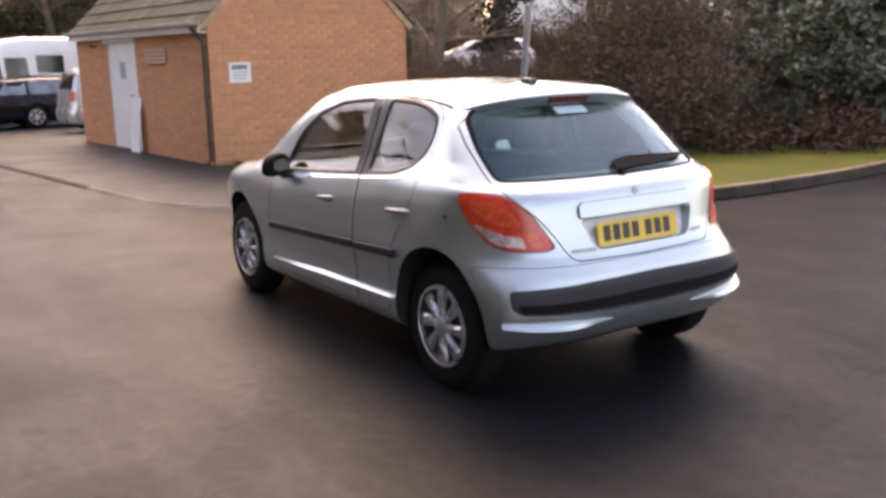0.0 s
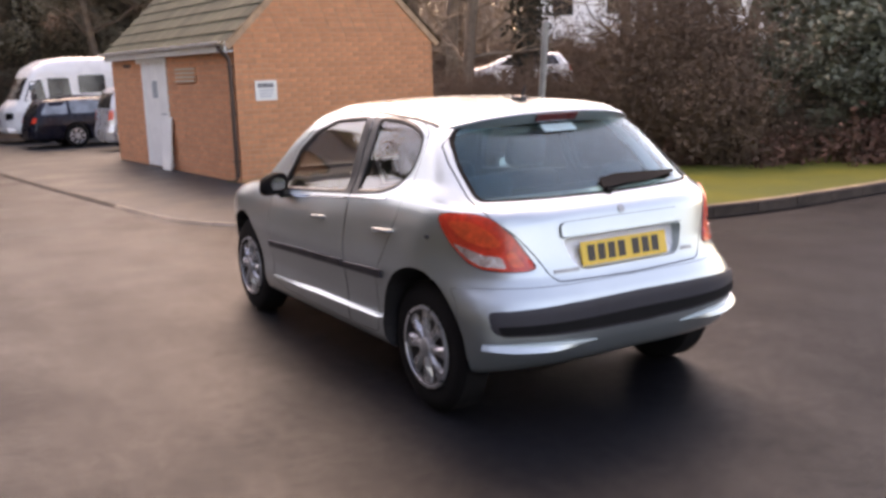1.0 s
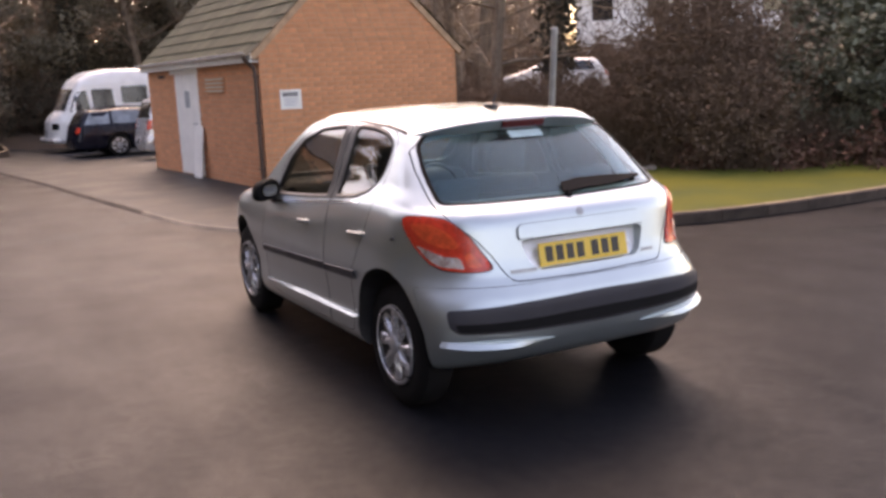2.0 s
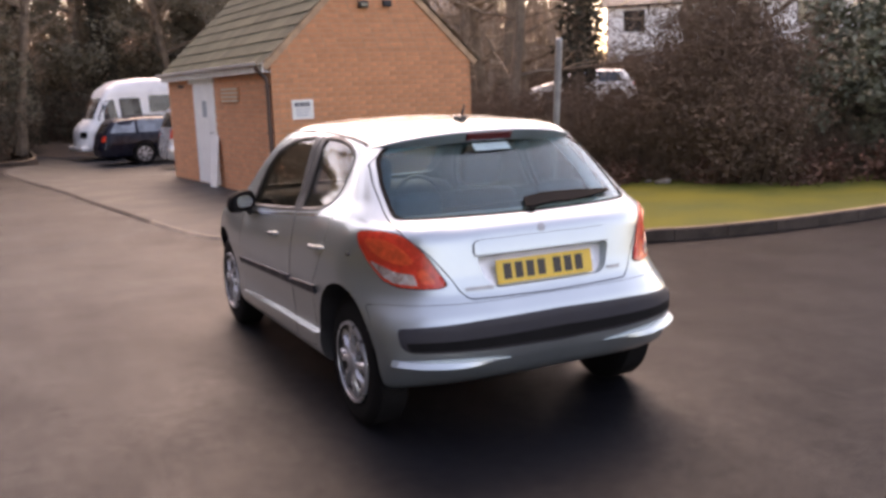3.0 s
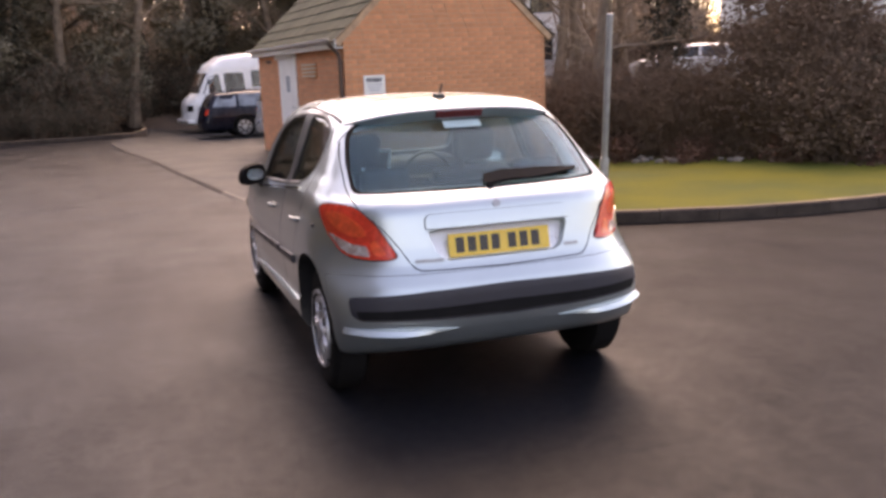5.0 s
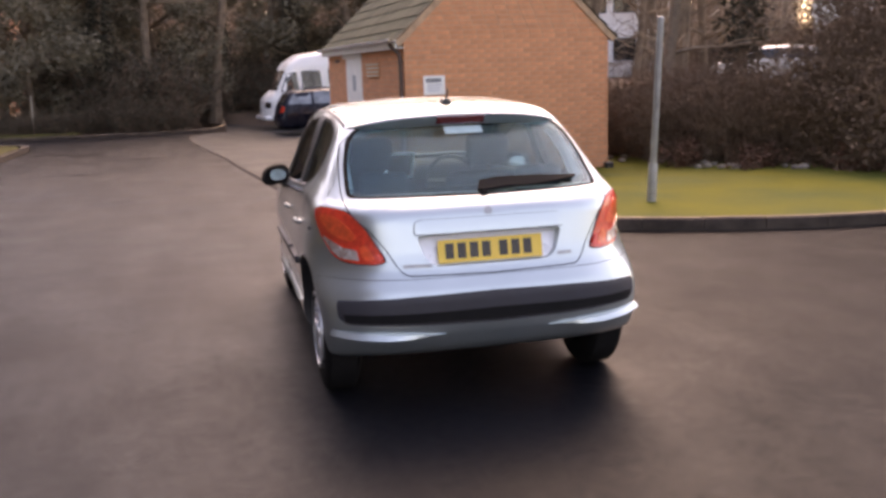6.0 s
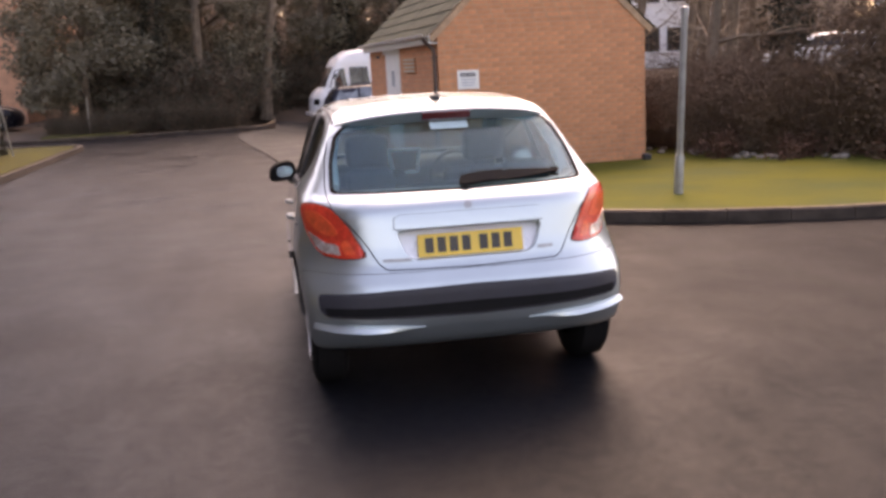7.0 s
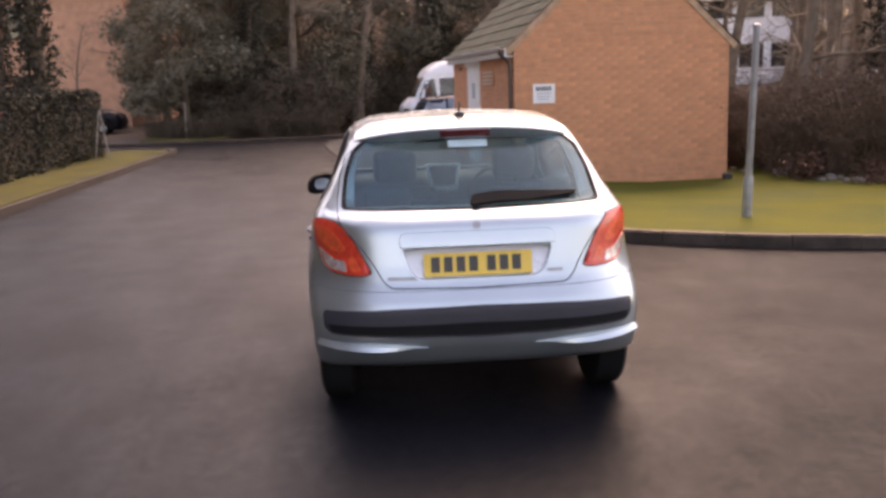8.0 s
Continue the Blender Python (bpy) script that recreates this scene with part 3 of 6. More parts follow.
def shed_fittings():
    part("fascia", box((-0.14, -0.02, EAVE - 0.17), (-0.115, SH_L + 0.02, EAVE - 0.035), 0.004), WHITE_PAINT, shed, "white fascia board")
    part("soffit", box((-0.115, 0.0, EAVE - 0.17), (-0.002, SH_L, EAVE - 0.155)), WHITE_PAINT, shed, "white soffit board")
    gut = bmesh.new()
    prof = [(0.055 * math.cos(a), 0.055 * math.sin(a)) for a in [math.pi + math.pi * i / 8 for i in range(9)]]
    for p, q in zip(prof, prof[1:]):
        vs = [gut.verts.new((-0.192 + c[0], y, EAVE - 0.02 + c[1])) for y in (-0.02, SH_L + 0.03) for c in (p, q)]
        gut.faces.new((vs[0], vs[1], vs[3], vs[2]))
    bmesh.ops.remove_doubles(gut, verts=gut.verts[:], dist=0.001)
    bmesh.ops.solidify(gut, geom=gut.faces[:], thickness=0.004)
    part("gutter", gut, mat("pale_gutter", (0.76, 0.73, 0.70), 0.5, vary=0.15, scale=6, bump=0.05), shed, "weathered pale half round gutter", smooth=True)
    pipe = tube([(-0.192, 0.10, EAVE - 0.05), (-0.19, 0.10, EAVE - 0.12), (-0.06, 0.07, EAVE - 0.26), (-0.045, 0.06, EAVE - 0.36), (-0.045, 0.06, 0.12), (-0.10, 0.05, 0.06)], 0.034, 12)
    pipe_ob = part("downpipe", pipe, BLACK_PIPE, shed, "dark brown plastic downpipe on the corner", smooth=True)
    for z in (0.35, 1.05, 1.75):
        part("pipe_clip", box((-0.088, 0.02, z), (0.0, 0.10, z + 0.025), 0.003), BLACK_PIPE, pipe_ob)
    vent = part("air_vent", box((-0.016, 1.56, 1.535), (0.0, 2.48, 1.80), 0.004), BRICK_JOIN, shed, "louvred air vent with cream slats")
    for k in range(4):
        part("slat", box((-0.045, 1.58, 1.55 + k * 0.065), (-0.014, 2.46, 1.582 + k * 0.065), 0.003), CREAM, vent)
    part("vent_hole", box((-0.008, 4.98, 1.84), (0.004, 5.42, 1.90)), DARK_FRAME, shed, "small dark air brick")
    # door in its frame
    frame_ob = part("door_frame", box((-0.02, 2.98, 1.90), (0.06, 4.60, 2.02), 0.004), WHITE_PAINT, shed, "white painted door head")
    for y in (3.0, 4.29):
        part("jamb", box((-0.012, y, 0.04), (0.06, y + 0.045, 1.90), 0.004), WHITE_PAINT, frame_ob)
    door = part("door", box((0.0, 3.048, 0.05), (0.045, 4.287, 1.895), 0.003), WHITE_PAINT, shed, "closed white painted boarded door")
    for k in range(9):
        y = 3.052 + k * 0.137
        part("door_board", box((-0.006, y, 0.06), (0.001, y + 0.1325, 1.885), 0.003), WHITE_PAINT, door)
    part("door_notice", box((-0.011, 3.52, 1.28), (-0.0065, 3.78, 1.58)), mat("faded_grey_notice", (0.36, 0.40, 0.42), 0.6, vary=0.2, scale=12, bump=0), door, "faded grey notice")
    part("door_handle", tube([(-0.006, 3.16, 1.0), (-0.05, 3.16, 1.0), (-0.05, 3.28, 1.0)], 0.009, 8), STEEL, door, "steel lever handle")
    # verge boards, security lamp and bell box on the gable
    pitch = math.atan2(APEX - EAVE, SH_W / 2)
    for s in (-1, 1):
        vb = bmesh.new()
        ln = (SH_W / 2 + 0.11) / math.cos(pitch)
        mv = Matrix.Translation((SH_W / 2, 0, APEX)) @ (Matrix.Rotation(pitch, 4, 'Y') if s > 0 else Matrix.Rotation(-pitch, 4, 'Y'))
        add_box(vb, (0 if s > 0 else -ln, -0.026, -0.055), (ln if s > 0 else 0, 0.010, 0.045), 0.004, mv)
        part("verge_board", vb, mat("weathered_verge_%d" % (s + 1), (0.48, 0.31, 0.20), 0.85, vary=0.25, scale=5, bump=0.2), shed, "weathered mortar verge under the tiles")
    lamp_ob = part("security_lamp", box((1.50, -0.09, 2.93), (1.66, -0.012, 3.04), 0.012), TRIM_DARK, shed, "small black security lamp on the gable")
    part("lamp_glass", box((1.515, -0.098, 2.945), (1.645, -0.088, 3.0), 0.003), GLASS_DARK, lamp_ob, "lamp glass")
    part("bell_box", box((1.93, -0.07, 2.95), (2.08, -0.012, 3.05), 0.01), CABIN, shed, "small dark box on the gable")
    # notice on the gable
    sign = part("wall_sign", box((0.30, -0.012, 1.245), (0.655, -0.002, 1.545), 0.002), SIGN_WHITE, shed, "white notice with two lines of small dark lettering")
    x = 0.345
    for w in (0.032, 0.03, 0.014, 0.034, 0.032, 0.03, 0.03):
        part("lettering", box((x, -0.0145, 1.44), (x + w, -0.0118, 1.505)), INK, sign)
        x += w + 0.008
    for x0, x1, z in ((0.36, 0.60, 1.39), (0.36, 0.58, 1.345), (0.37, 0.56, 1.30)):
        part("lettering", box((x0, -0.0145, z), (x1, -0.0118, z + 0.018)), mat("pale_sign_ink", (0.42, 0.46, 0.52), 0.5, vary=0.1, scale=20, bump=0), sign)


shed_roof()
shed_fittings()

board = part("white_board", box((0, 0, 0), (0.02, 0.42, 0.93), 0.004), WHITE_PAINT, None)
board.matrix_world = shed.matrix_world @ pose(-0.14, 2.80, 0.036, 0, 6, 0)
tagged(board, "plain white board leaning on the wall beside the door", "board")
tagged(part("drain_cover", box((5.12, 10.52, -0.10), (5.26, 10.64, 0.02), 0.02), TRIM_DARK, None), "small black drain fitting at the wall foot", "drain")

# ---------------------------------------------------------------- street post on the lawn
post = empty("lamp_post", pose(3.47, 5.47, 0.10, 8, -1.5, 0))
tagged(post, "slim galvanised steel post standing in the lawn", "post")
part("sleeve", tube([(0, 0, -0.2), (0, 0, 0.42), (0, 0, 0.45)], [0.052, 0.052, 0.042], 14), STEEL, post, "thicker grey base sleeve", smooth=True)
part("shaft", tube([(0, 0, 0.4), (0, 0, 2.02)], 0.036, 14), STEEL, post, smooth=True)
part("cap", tube([(0, 0, 2.02), (0, 0, 2.035)], [0.039, 0.030], 14), STEEL, post, smooth=True)


# ---------------------------------------------------------------- silver hatchback
def table(xs, ys, soft=0.03):
    """A smooth curve through values: linear, then softened over that width."""
    lo, hi = min(xs) - 0.6, max(xs) + 0.6
    n = 1200
    g = np.linspace(lo, hi, n)
    v = np.interp(g, xs, ys)
    k = max(1, int(soft / (hi - lo) * n))
    ker = np.hanning(2 * k + 3)
    ker /= ker.sum()
    v = np.convolve(np.pad(v, k + 1, mode="edge"), ker, mode="valid")
    return lambda q: np.interp(q, g, v)


def smax(a, b, k):
    h = np.maximum(k - np.abs(a - b), 0) / k
    return np.maximum(a, b) + h * h * k * 0.25


class Shape:
    """A car body as the inside of a few smooth bounds; y runs from tail to nose."""

    def __init__(self, width, plan, top, crown, tail, bulge, power, nose, under, belt=None, k_roof=0.11, k_tail=0.06, pinch=0.0):
        self.width, self.plan, self.top, self.crown = width, plan, top, crown
        self.tail, self.bulge, self.power, self.nose, self.under, self.belt = tail, bulge, power, nose, under, belt
        self.k_roof, self.k_tail, self.pinch = k_roof, k_tail, pinch

    def f(self, p):
        x, y, z = np.abs(p[:, 0]), p[:, 1], p[:, 2]
        zz = z
        if self.belt is not None:
            zz = z - (self.belt(y) - 0.97) * np.clip((z - 0.6) / 0.37, 0, 1) * np.clip((1.47 - z) / 0.4, 0, 1)
        side = x - self.width(zz) * self.plan(y) + self.pinch * np.clip((1.45 - y) / 0.6, 0, 1) * np.clip((z - 1.0) / 0.3, 0, 1)
        d = 0.01
        st = (self.top(y + d) - self.top(y - d)) / (2 * d)
        top = (z - self.top(y) + self.crown * x * x) / np.sqrt(1 + st * st)
        n, c = self.power(z), self.bulge(z)
        xs = np.maximum(x, 1e-4)
        sx = c * n * xs ** (n - 1)
        sz = (self.tail(z + d) - self.tail(z - d)) / (2 * d)
        rear = (self.tail(z) + c * xs ** n - y) / np.sqrt(1 + sx * sx + sz * sz)
        sf = (self.nose(z + d) - self.nose(z - d)) / (2 * d)
        front = (y - self.nose(z) + 0.42 * xs ** 3) / np.sqrt(1 + sf * sf + (1.26 * xs ** 2) ** 2)
        v = smax(side, top, self.k_roof)
        v = smax(v, smax(rear, front, 0.02), self.k_tail)
        return smax(v, self.under(y) - z, 0.05)

    def normal(self, p):
        e = 0.003
        g = np.stack([self.f(p + np.eye(3)[i] * e) - self.f(p - np.eye(3)[i] * e) for i in range(3)], 1)
        return g / np.maximum(1e-9, np.linalg.norm(g, axis=1))[:, None]

    def cast(self, a, b, inset=0.0):
        """The outermost place on the way from b (outside) to a (inside) that lies on the body."""
        a, b = np.asarray(a, float), np.asarray(b, float)
        n = len(a)
        steps = 70
        hit = np.zeros(n)
        found = np.zeros(n, bool)
        for i in range(steps + 1):
            t = i / steps
            inside = (self.f(b + (a - b) * t) + inset) < 0
            fresh = inside & ~found
            hit[fresh] = t
            found |= inside
        hit[~found] = 1.0
        lo, hi = np.maximum(hit - 1 / steps, 0), hit.copy()
        for _ in range(18):
            mid = (lo + hi) / 2
            ins = (self.f(b + (a - b) * mid[:, None]) + inset) < 0
            hi = np.where(ins, mid, hi)
            lo = np.where(ins, lo, mid)
        return b + (a - b) * hi[:, None]


def box_grid(lo, hi, step):
    """A closed grid on the six sides of a box."""
    lo, hi = np.array(lo, float), np.array(hi, float)
    n = np.maximum(2, np.round((hi - lo) / step).astype(int))
    index, verts, faces = {}, [], []

    def vid(i, j, k):
        key = (i, j, k)
        if key not in index:
            index[key] = len(verts)
            verts.append(lo + (hi - lo) * np.array(key) / n)
        return index[key]
    for i in range(n[0]):
        for j in range(n[1]):
            faces.append((vid(i, j, 0), vid(i, j + 1, 0), vid(i + 1, j + 1, 0), vid(i + 1, j, 0)))
            faces.append((vid(i, j, n[2]), vid(i + 1, j, n[2]), vid(i + 1, j + 1, n[2]), vid(i, j + 1, n[2])))
    for i in range(n[0]):
        for k in range(n[2]):
            faces.append((vid(i, 0, k), vid(i + 1, 0, k), vid(i + 1, 0, k + 1), vid(i, 0, k + 1)))
            faces.append((vid(i, n[1], k), vid(i, n[1], k + 1), vid(i + 1, n[1], k + 1), vid(i + 1, n[1], k)))
    for j in range(n[1]):
        for k in range(n[2]):
            faces.append((vid(0, j, k), vid(0, j, k + 1), vid(0, j + 1, k + 1), vid(0, j + 1, k)))
            faces.append((vid(n[0], j, k), vid(n[0], j + 1, k), vid(n[0], j + 1, k + 1), vid(n[0], j, k + 1)))
    return np.array(verts), faces


def body_mesh(shape, name, lo, hi, step, y0, y1, zc, field=None):
    verts, faces = box_grid(lo, hi, step)
    a = np.stack([np.zeros(len(verts)), np.clip(verts[:, 1], y0, y1), np.full(len(verts), zc)], 1)
    place = (field or shape).cast(a, a + (verts - a) * 1.25)
    me = bpy.data.meshes.new(name)
    me.from_pydata(place.tolist(), [], faces)
    me.update()
    return me


def boolean(mesh, cutter, op):
    """mesh with the bmesh or mesh cutter taken away from it or cut with it."""
    if isinstance(cutter, bmesh.types.BMesh):
        cm = bpy.data.meshes.new("cutter")
        cutter.to_mesh(cm)
        cutter.free()
    else:
        cm = cutter
    a, b = new("cut_a", mesh), new("cut_b", cm)
    md = a.modifiers.new("cut", 'BOOLEAN')
    md.operation, md.solver, md.object = op, 'MANIFOLD', b
    bpy.context.view_layer.update()
    out = bpy.data.meshes.new_from_object(a.evaluated_get(bpy.context.evaluated_depsgraph_get()))
    bpy.data.objects.remove(a)
    bpy.data.objects.remove(b)
    return out


def dress(shape, mesh, outer, inner, tol=0.006):
    """Paint on the outside, trim on the cut faces, and the body's own smooth normals."""
    mesh.materials.clear()
    mesh.materials.append(outer)
    mesh.materials.append(inner)
    co = np.empty(len(mesh.vertices) * 3)
    mesh.vertices.foreach_get("co", co)
    co = co.reshape(-1, 3)
    fv = np.abs(shape.f(co))
    nv = shape.normal(co)
    normals = []
    for poly in mesh.polygons:
        vs = list(poly.vertices)
        fn = np.array(poly.normal)
        out = all(fv[v] < tol for v in vs) and float(np.mean(nv[vs] @ fn)) > 0.55
        poly.material_index = 0 if out else 1
        poly.use_smooth = True
        for v in vs:
            normals.append(tuple(nv[v]) if out else tuple(fn))
    mesh.normals_split_custom_set(normals)
    return mesh


def patch(shape, poly, chart, proud, depth, step=0.03):
    """A plate that follows the body inside an outline in a chart's two coordinates."""
    n = len(poly)
    pts = []
    for i in range(n):
        a, b = Vector(poly[i]), Vector(poly[(i + 1) % n])
        k = max(1, int((b - a).length / step))
        pts += [a.lerp(b, j / k) for j in range(k)]
    nb = len(pts)
    xs, ys = [p[0] for p in poly], [p[1] for p in poly]
    for i in range(int((max(xs) - min(xs)) / step) + 1):
        for j in range(int((max(ys) - min(ys)) / step) + 1):
            q = Vector((min(xs) + (i + 0.5) * step, min(ys) + (j + 0.5) * step))
            inside = False
            near = 9.0
            for k in range(nb):
                a, b = pts[k], pts[(k + 1) % nb]
                if (a.y > q.y) != (b.y > q.y) and q.x < (b.x - a.x) * (q.y - a.y) / (b.y - a.y) + a.x:
                    inside = not inside
                near = min(near, (q - a).length)
            if inside and near > step * 0.55:
                pts.append(q)
    edges = [(i, (i + 1) % nb) for i in range(nb)]
    v2, _, f2, _, _, _ = delaunay_2d_cdt(pts, edges, [], 1, 1e-6)
    a, b = chart(np.array([[v.x, v.y] for v in v2]))
    p = shape.cast(a, b)
    nrm = shape.normal(p)
    lift = proud(np.array([[v.x, v.y] for v in v2]))[:, None] if callable(proud) else proud
    outer, inner = p + nrm * lift, p - nrm * depth
    m = len(p)
    verts = np.concatenate([outer, inner])
    use = {}
    faces = []
    for f in f2:
        e1, e2 = outer[f[1]] - outer[f[0]], outer[f[2]] - outer[f[0]]
        f = list(f) if np.dot(np.cross(e1, e2), nrm[f[0]]) > 0 else list(f)[::-1]
        faces += [tuple(f), tuple(v + m for v in f[::-1])]
        for i in range(len(f)):
            e = (f[i], f[(i + 1) % len(f)])
            use[e] = True
    for (i, j) in use:
        if (j, i) not in use:
            faces.append((j, i, i + m, j + m))
    me = bpy.data.meshes.new("patch")
    me.from_pydata(verts.tolist(), [], faces)
    me.update()
    loops = []
    for poly_ in me.polygons:
        poly_.use_smooth = True
        vs = list(poly_.vertices)
        if len(vs) == 4 and len({v < m for v in vs}) == 2:
            loops += [tuple(poly_.normal)] * len(vs)
        else:
            loops += [tuple(poly_.normal) if callable(proud) else tuple(nrm[v] if v < m else -nrm[v - m]) for v in vs]
    me.normals_split_custom_set(loops)
    return me


def chart_side(s):
    """(y, z) seen from the side s."""
    return lambda q: (np.stack([np.full(len(q), s * 0.2), q[:, 0], q[:, 1]], 1), np.stack([np.full(len(q), s * 1.3), q[:, 0], q[:, 1]], 1))


def chart_rear(q):
    """(x, z) seen from behind."""
    return np.stack([q[:, 0], np.full(len(q), 1.3), q[:, 1]], 1), np.stack([q[:, 0], np.full(len(q), -0.5), q[:, 1]], 1)


def chart_front(q):
    return np.stack([q[:, 0], np.full(len(q), 1.9), q[:, 1]], 1), np.stack([q[:, 0], np.full(len(q), 4.6), q[:, 1]], 1)


def chart_corner(s):
    """(distance across, z) seen at 45 degrees from behind on the side s."""
    def go(q):
        u = q[:, 0]
        x, y = s * u / math.sqrt(2), u / math.sqrt(2)
        d = 1 / math.sqrt(2)
        mid = np.stack([x, y, q[:, 1]], 1)
        return mid + np.array([-s * d, d, 0]) * 0.6, mid + np.array([s * d, -d, 0]) * 0.9
    return go


def chart_round(q):
    """(angle from straight behind, z) about an upright axis inside the tail."""
    x, y = np.sin(q[:, 0]), -np.cos(q[:, 0])
    c = np.stack([np.zeros(len(q)), np.full(len(q), 0.75), q[:, 1]], 1)
    return c, c + np.stack([x * 1.6, y * 1.6, np.zeros(len(q))], 1)


HATCH = Shape(
    width=table([0.15, 0.22, 0.30, 0.36, 0.45, 0.58, 0.66, 0.76, 0.86, 0.94, 0.99, 1.05, 1.20, 1.32, 1.40, 1.46, 1.55],
                [0.74, 0.80, 0.835, 0.842, 0.838, 0.852, 0.862, 0.852, 0.832, 0.808, 0.782, 0.750, 0.702, 0.660, 0.628, 0.575, 0.48], 0.03),
    plan=table([-0.1, 0.15, 0.4, 0.7, 1.0, 2.55, 2.92, 3.25, 3.5, 3.75, 4.0], [0.955, 0.962, 0.982, 0.995, 1.0, 1.0, 0.988, 0.955, 0.885, 0.77, 0.62], 0.15),
    top=table([0.3, 0.62, 0.8, 0.95, 1.5, 1.96, 2.20, 2.45, 2.89, 3.05, 3.45, 3.75, 3.9, 4.05], [1.385, 1.412, 1.440, 1.458, 1.478, 1.468, 1.42, 1.30, 1.02, 0.968, 0.91, 0.82, 0.72, 0.55], 0.14),
    crown=0.10,
    tail=table([0.15, 0.22, 0.30, 0.36, 0.41, 0.455, 0.57, 0.62, 0.67, 0.71, 0.78, 0.93, 0.965, 0.99, 1.01, 1.024, 1.36, 1.41, 1.48],
               [0.26, 0.155, 0.074, 0.036, 0.011, 0.0, 0.005, 0.022, 0.052, 0.075, 0.098, 0.134, 0.146, 0.163, 0.193, 0.228, 0.665, 0.715, 0.80], 0.012),
    bulge=table([0.3, 0.56, 0.80, 0.98, 1.06, 1.4], [0.46, 0.50, 1.05, 0.88, 0.80, 0.8], 0.08),
    power=table([0.3, 0.56, 0.80, 0.98, 1.06, 1.4], [4.2, 4.2, 5.0, 4.9, 4.1, 4.0], 0.08),
    nose=table([0.2, 0.3, 0.5, 0.7, 0.8, 0.95, 1.5], [3.93, 3.98, 4.02, 3.98, 3.9, 3.6, 2.2], 0.05),
    under=table([-0.2, 0.1, 0.5, 3.4, 4.0], [0.315, 0.295, 0.24, 0.20, 0.22], 0.1),
    belt=table([0.6, 1.0, 2.4, 3.0], [1.03, 1.03, 0.905, 0.90], 0.2), pinch=0.04)

HUB_R, HUB_F, WHEEL_R = 0.636, 3.085, 0.321
WIN_F = rounded([(2.44, 0.930), (2.29, 1.165), (2.09, 1.287), (1.83, 1.358), (1.47, 1.385), (1.455, 1.0), (1.8, 0.972)], 0.035)
WIN_R = rounded([(1.345, 1.008), (1.335, 1.386), (1.12, 1.378), (0.97, 1.352), (0.88, 1.310), (0.852, 1.24), (0.855, 1.16), (0.92, 1.078), (1.06, 1.035)], 0.04)
WIN_B = rounded([(-0.655, 1.036), (-0.640, 1.18), (-0.600, 1.30), (-0.542, 1.352), (-0.3, 1.364), (0, 1.368), (0.3, 1.364), (0.542, 1.352), (0.600, 1.30), (0.640, 1.18), (0.655, 1.036), (0.4, 1.036), (0, 1.031), (-0.4, 1.036)], 0.03)
WIN_W = rounded([(-0.66, 1.02), (-0.58, 1.35), (0, 1.385), (0.58, 1.35), (0.66, 1.02), (0, 1.0)], 0.05)
DOOR_F = rounded([(2.50, 0.30), (2.53, 0.60), (2.52, 0.88), (2.34, 1.18), (2.11, 1.318), (1.83, 1.392), (1.405, 1.418), (1.405, 0.29)], 0.04)
DOOR_R = rounded([(1.395, 0.29), (1.395, 1.418), (1.10, 1.408), (0.95, 1.382), (0.83, 1.33), (0.81, 1.15), (0.83, 0.95), (0.93, 0.76), (1.03, 0.62), (1.05, 0.31)], 0.05)
GATE = rounded([(-0.42, 0.690), (-0.455, 0.72), (-0.50, 0.80), (-0.575, 0.90), (-0.655, 0.975), (-0.672, 1.045), (-0.655, 1.19), (-0.615, 1.312), (-0.55, 1.374), (0.55, 1.374), (0.615, 1.312), (0.655, 1.19), (0.672, 1.045), (0.655, 0.975), (0.575, 0.90), (0.50, 0.80), (0.455, 0.72), (0.42, 0.690), (0, 0.682)], 0.03)
BUMPER = rounded([(-0.6, 0.15), (0.30, 0.15), (0.30, 0.60), (0.36, 0.665), (0.30, 0.672), (-0.6, 0.672)], 0.02)


def lathe(profile, axis_x, segs=36):
    """Turns (x, radius) pairs about the x axis."""
    bm = bmesh.new()
    rings = [[bm.verts.new((x, r * math.cos(k * math.tau / segs), r * math.sin(k * math.tau / segs))) for k in range(segs)] for x, r in profile]
    for r0, r1 in zip(rings, rings[1:]):
        for k in range(segs):
            bm.faces.new((r0[k], r0[(k + 1) % segs], r1[(k + 1) % segs], r1[k]))
    return bm


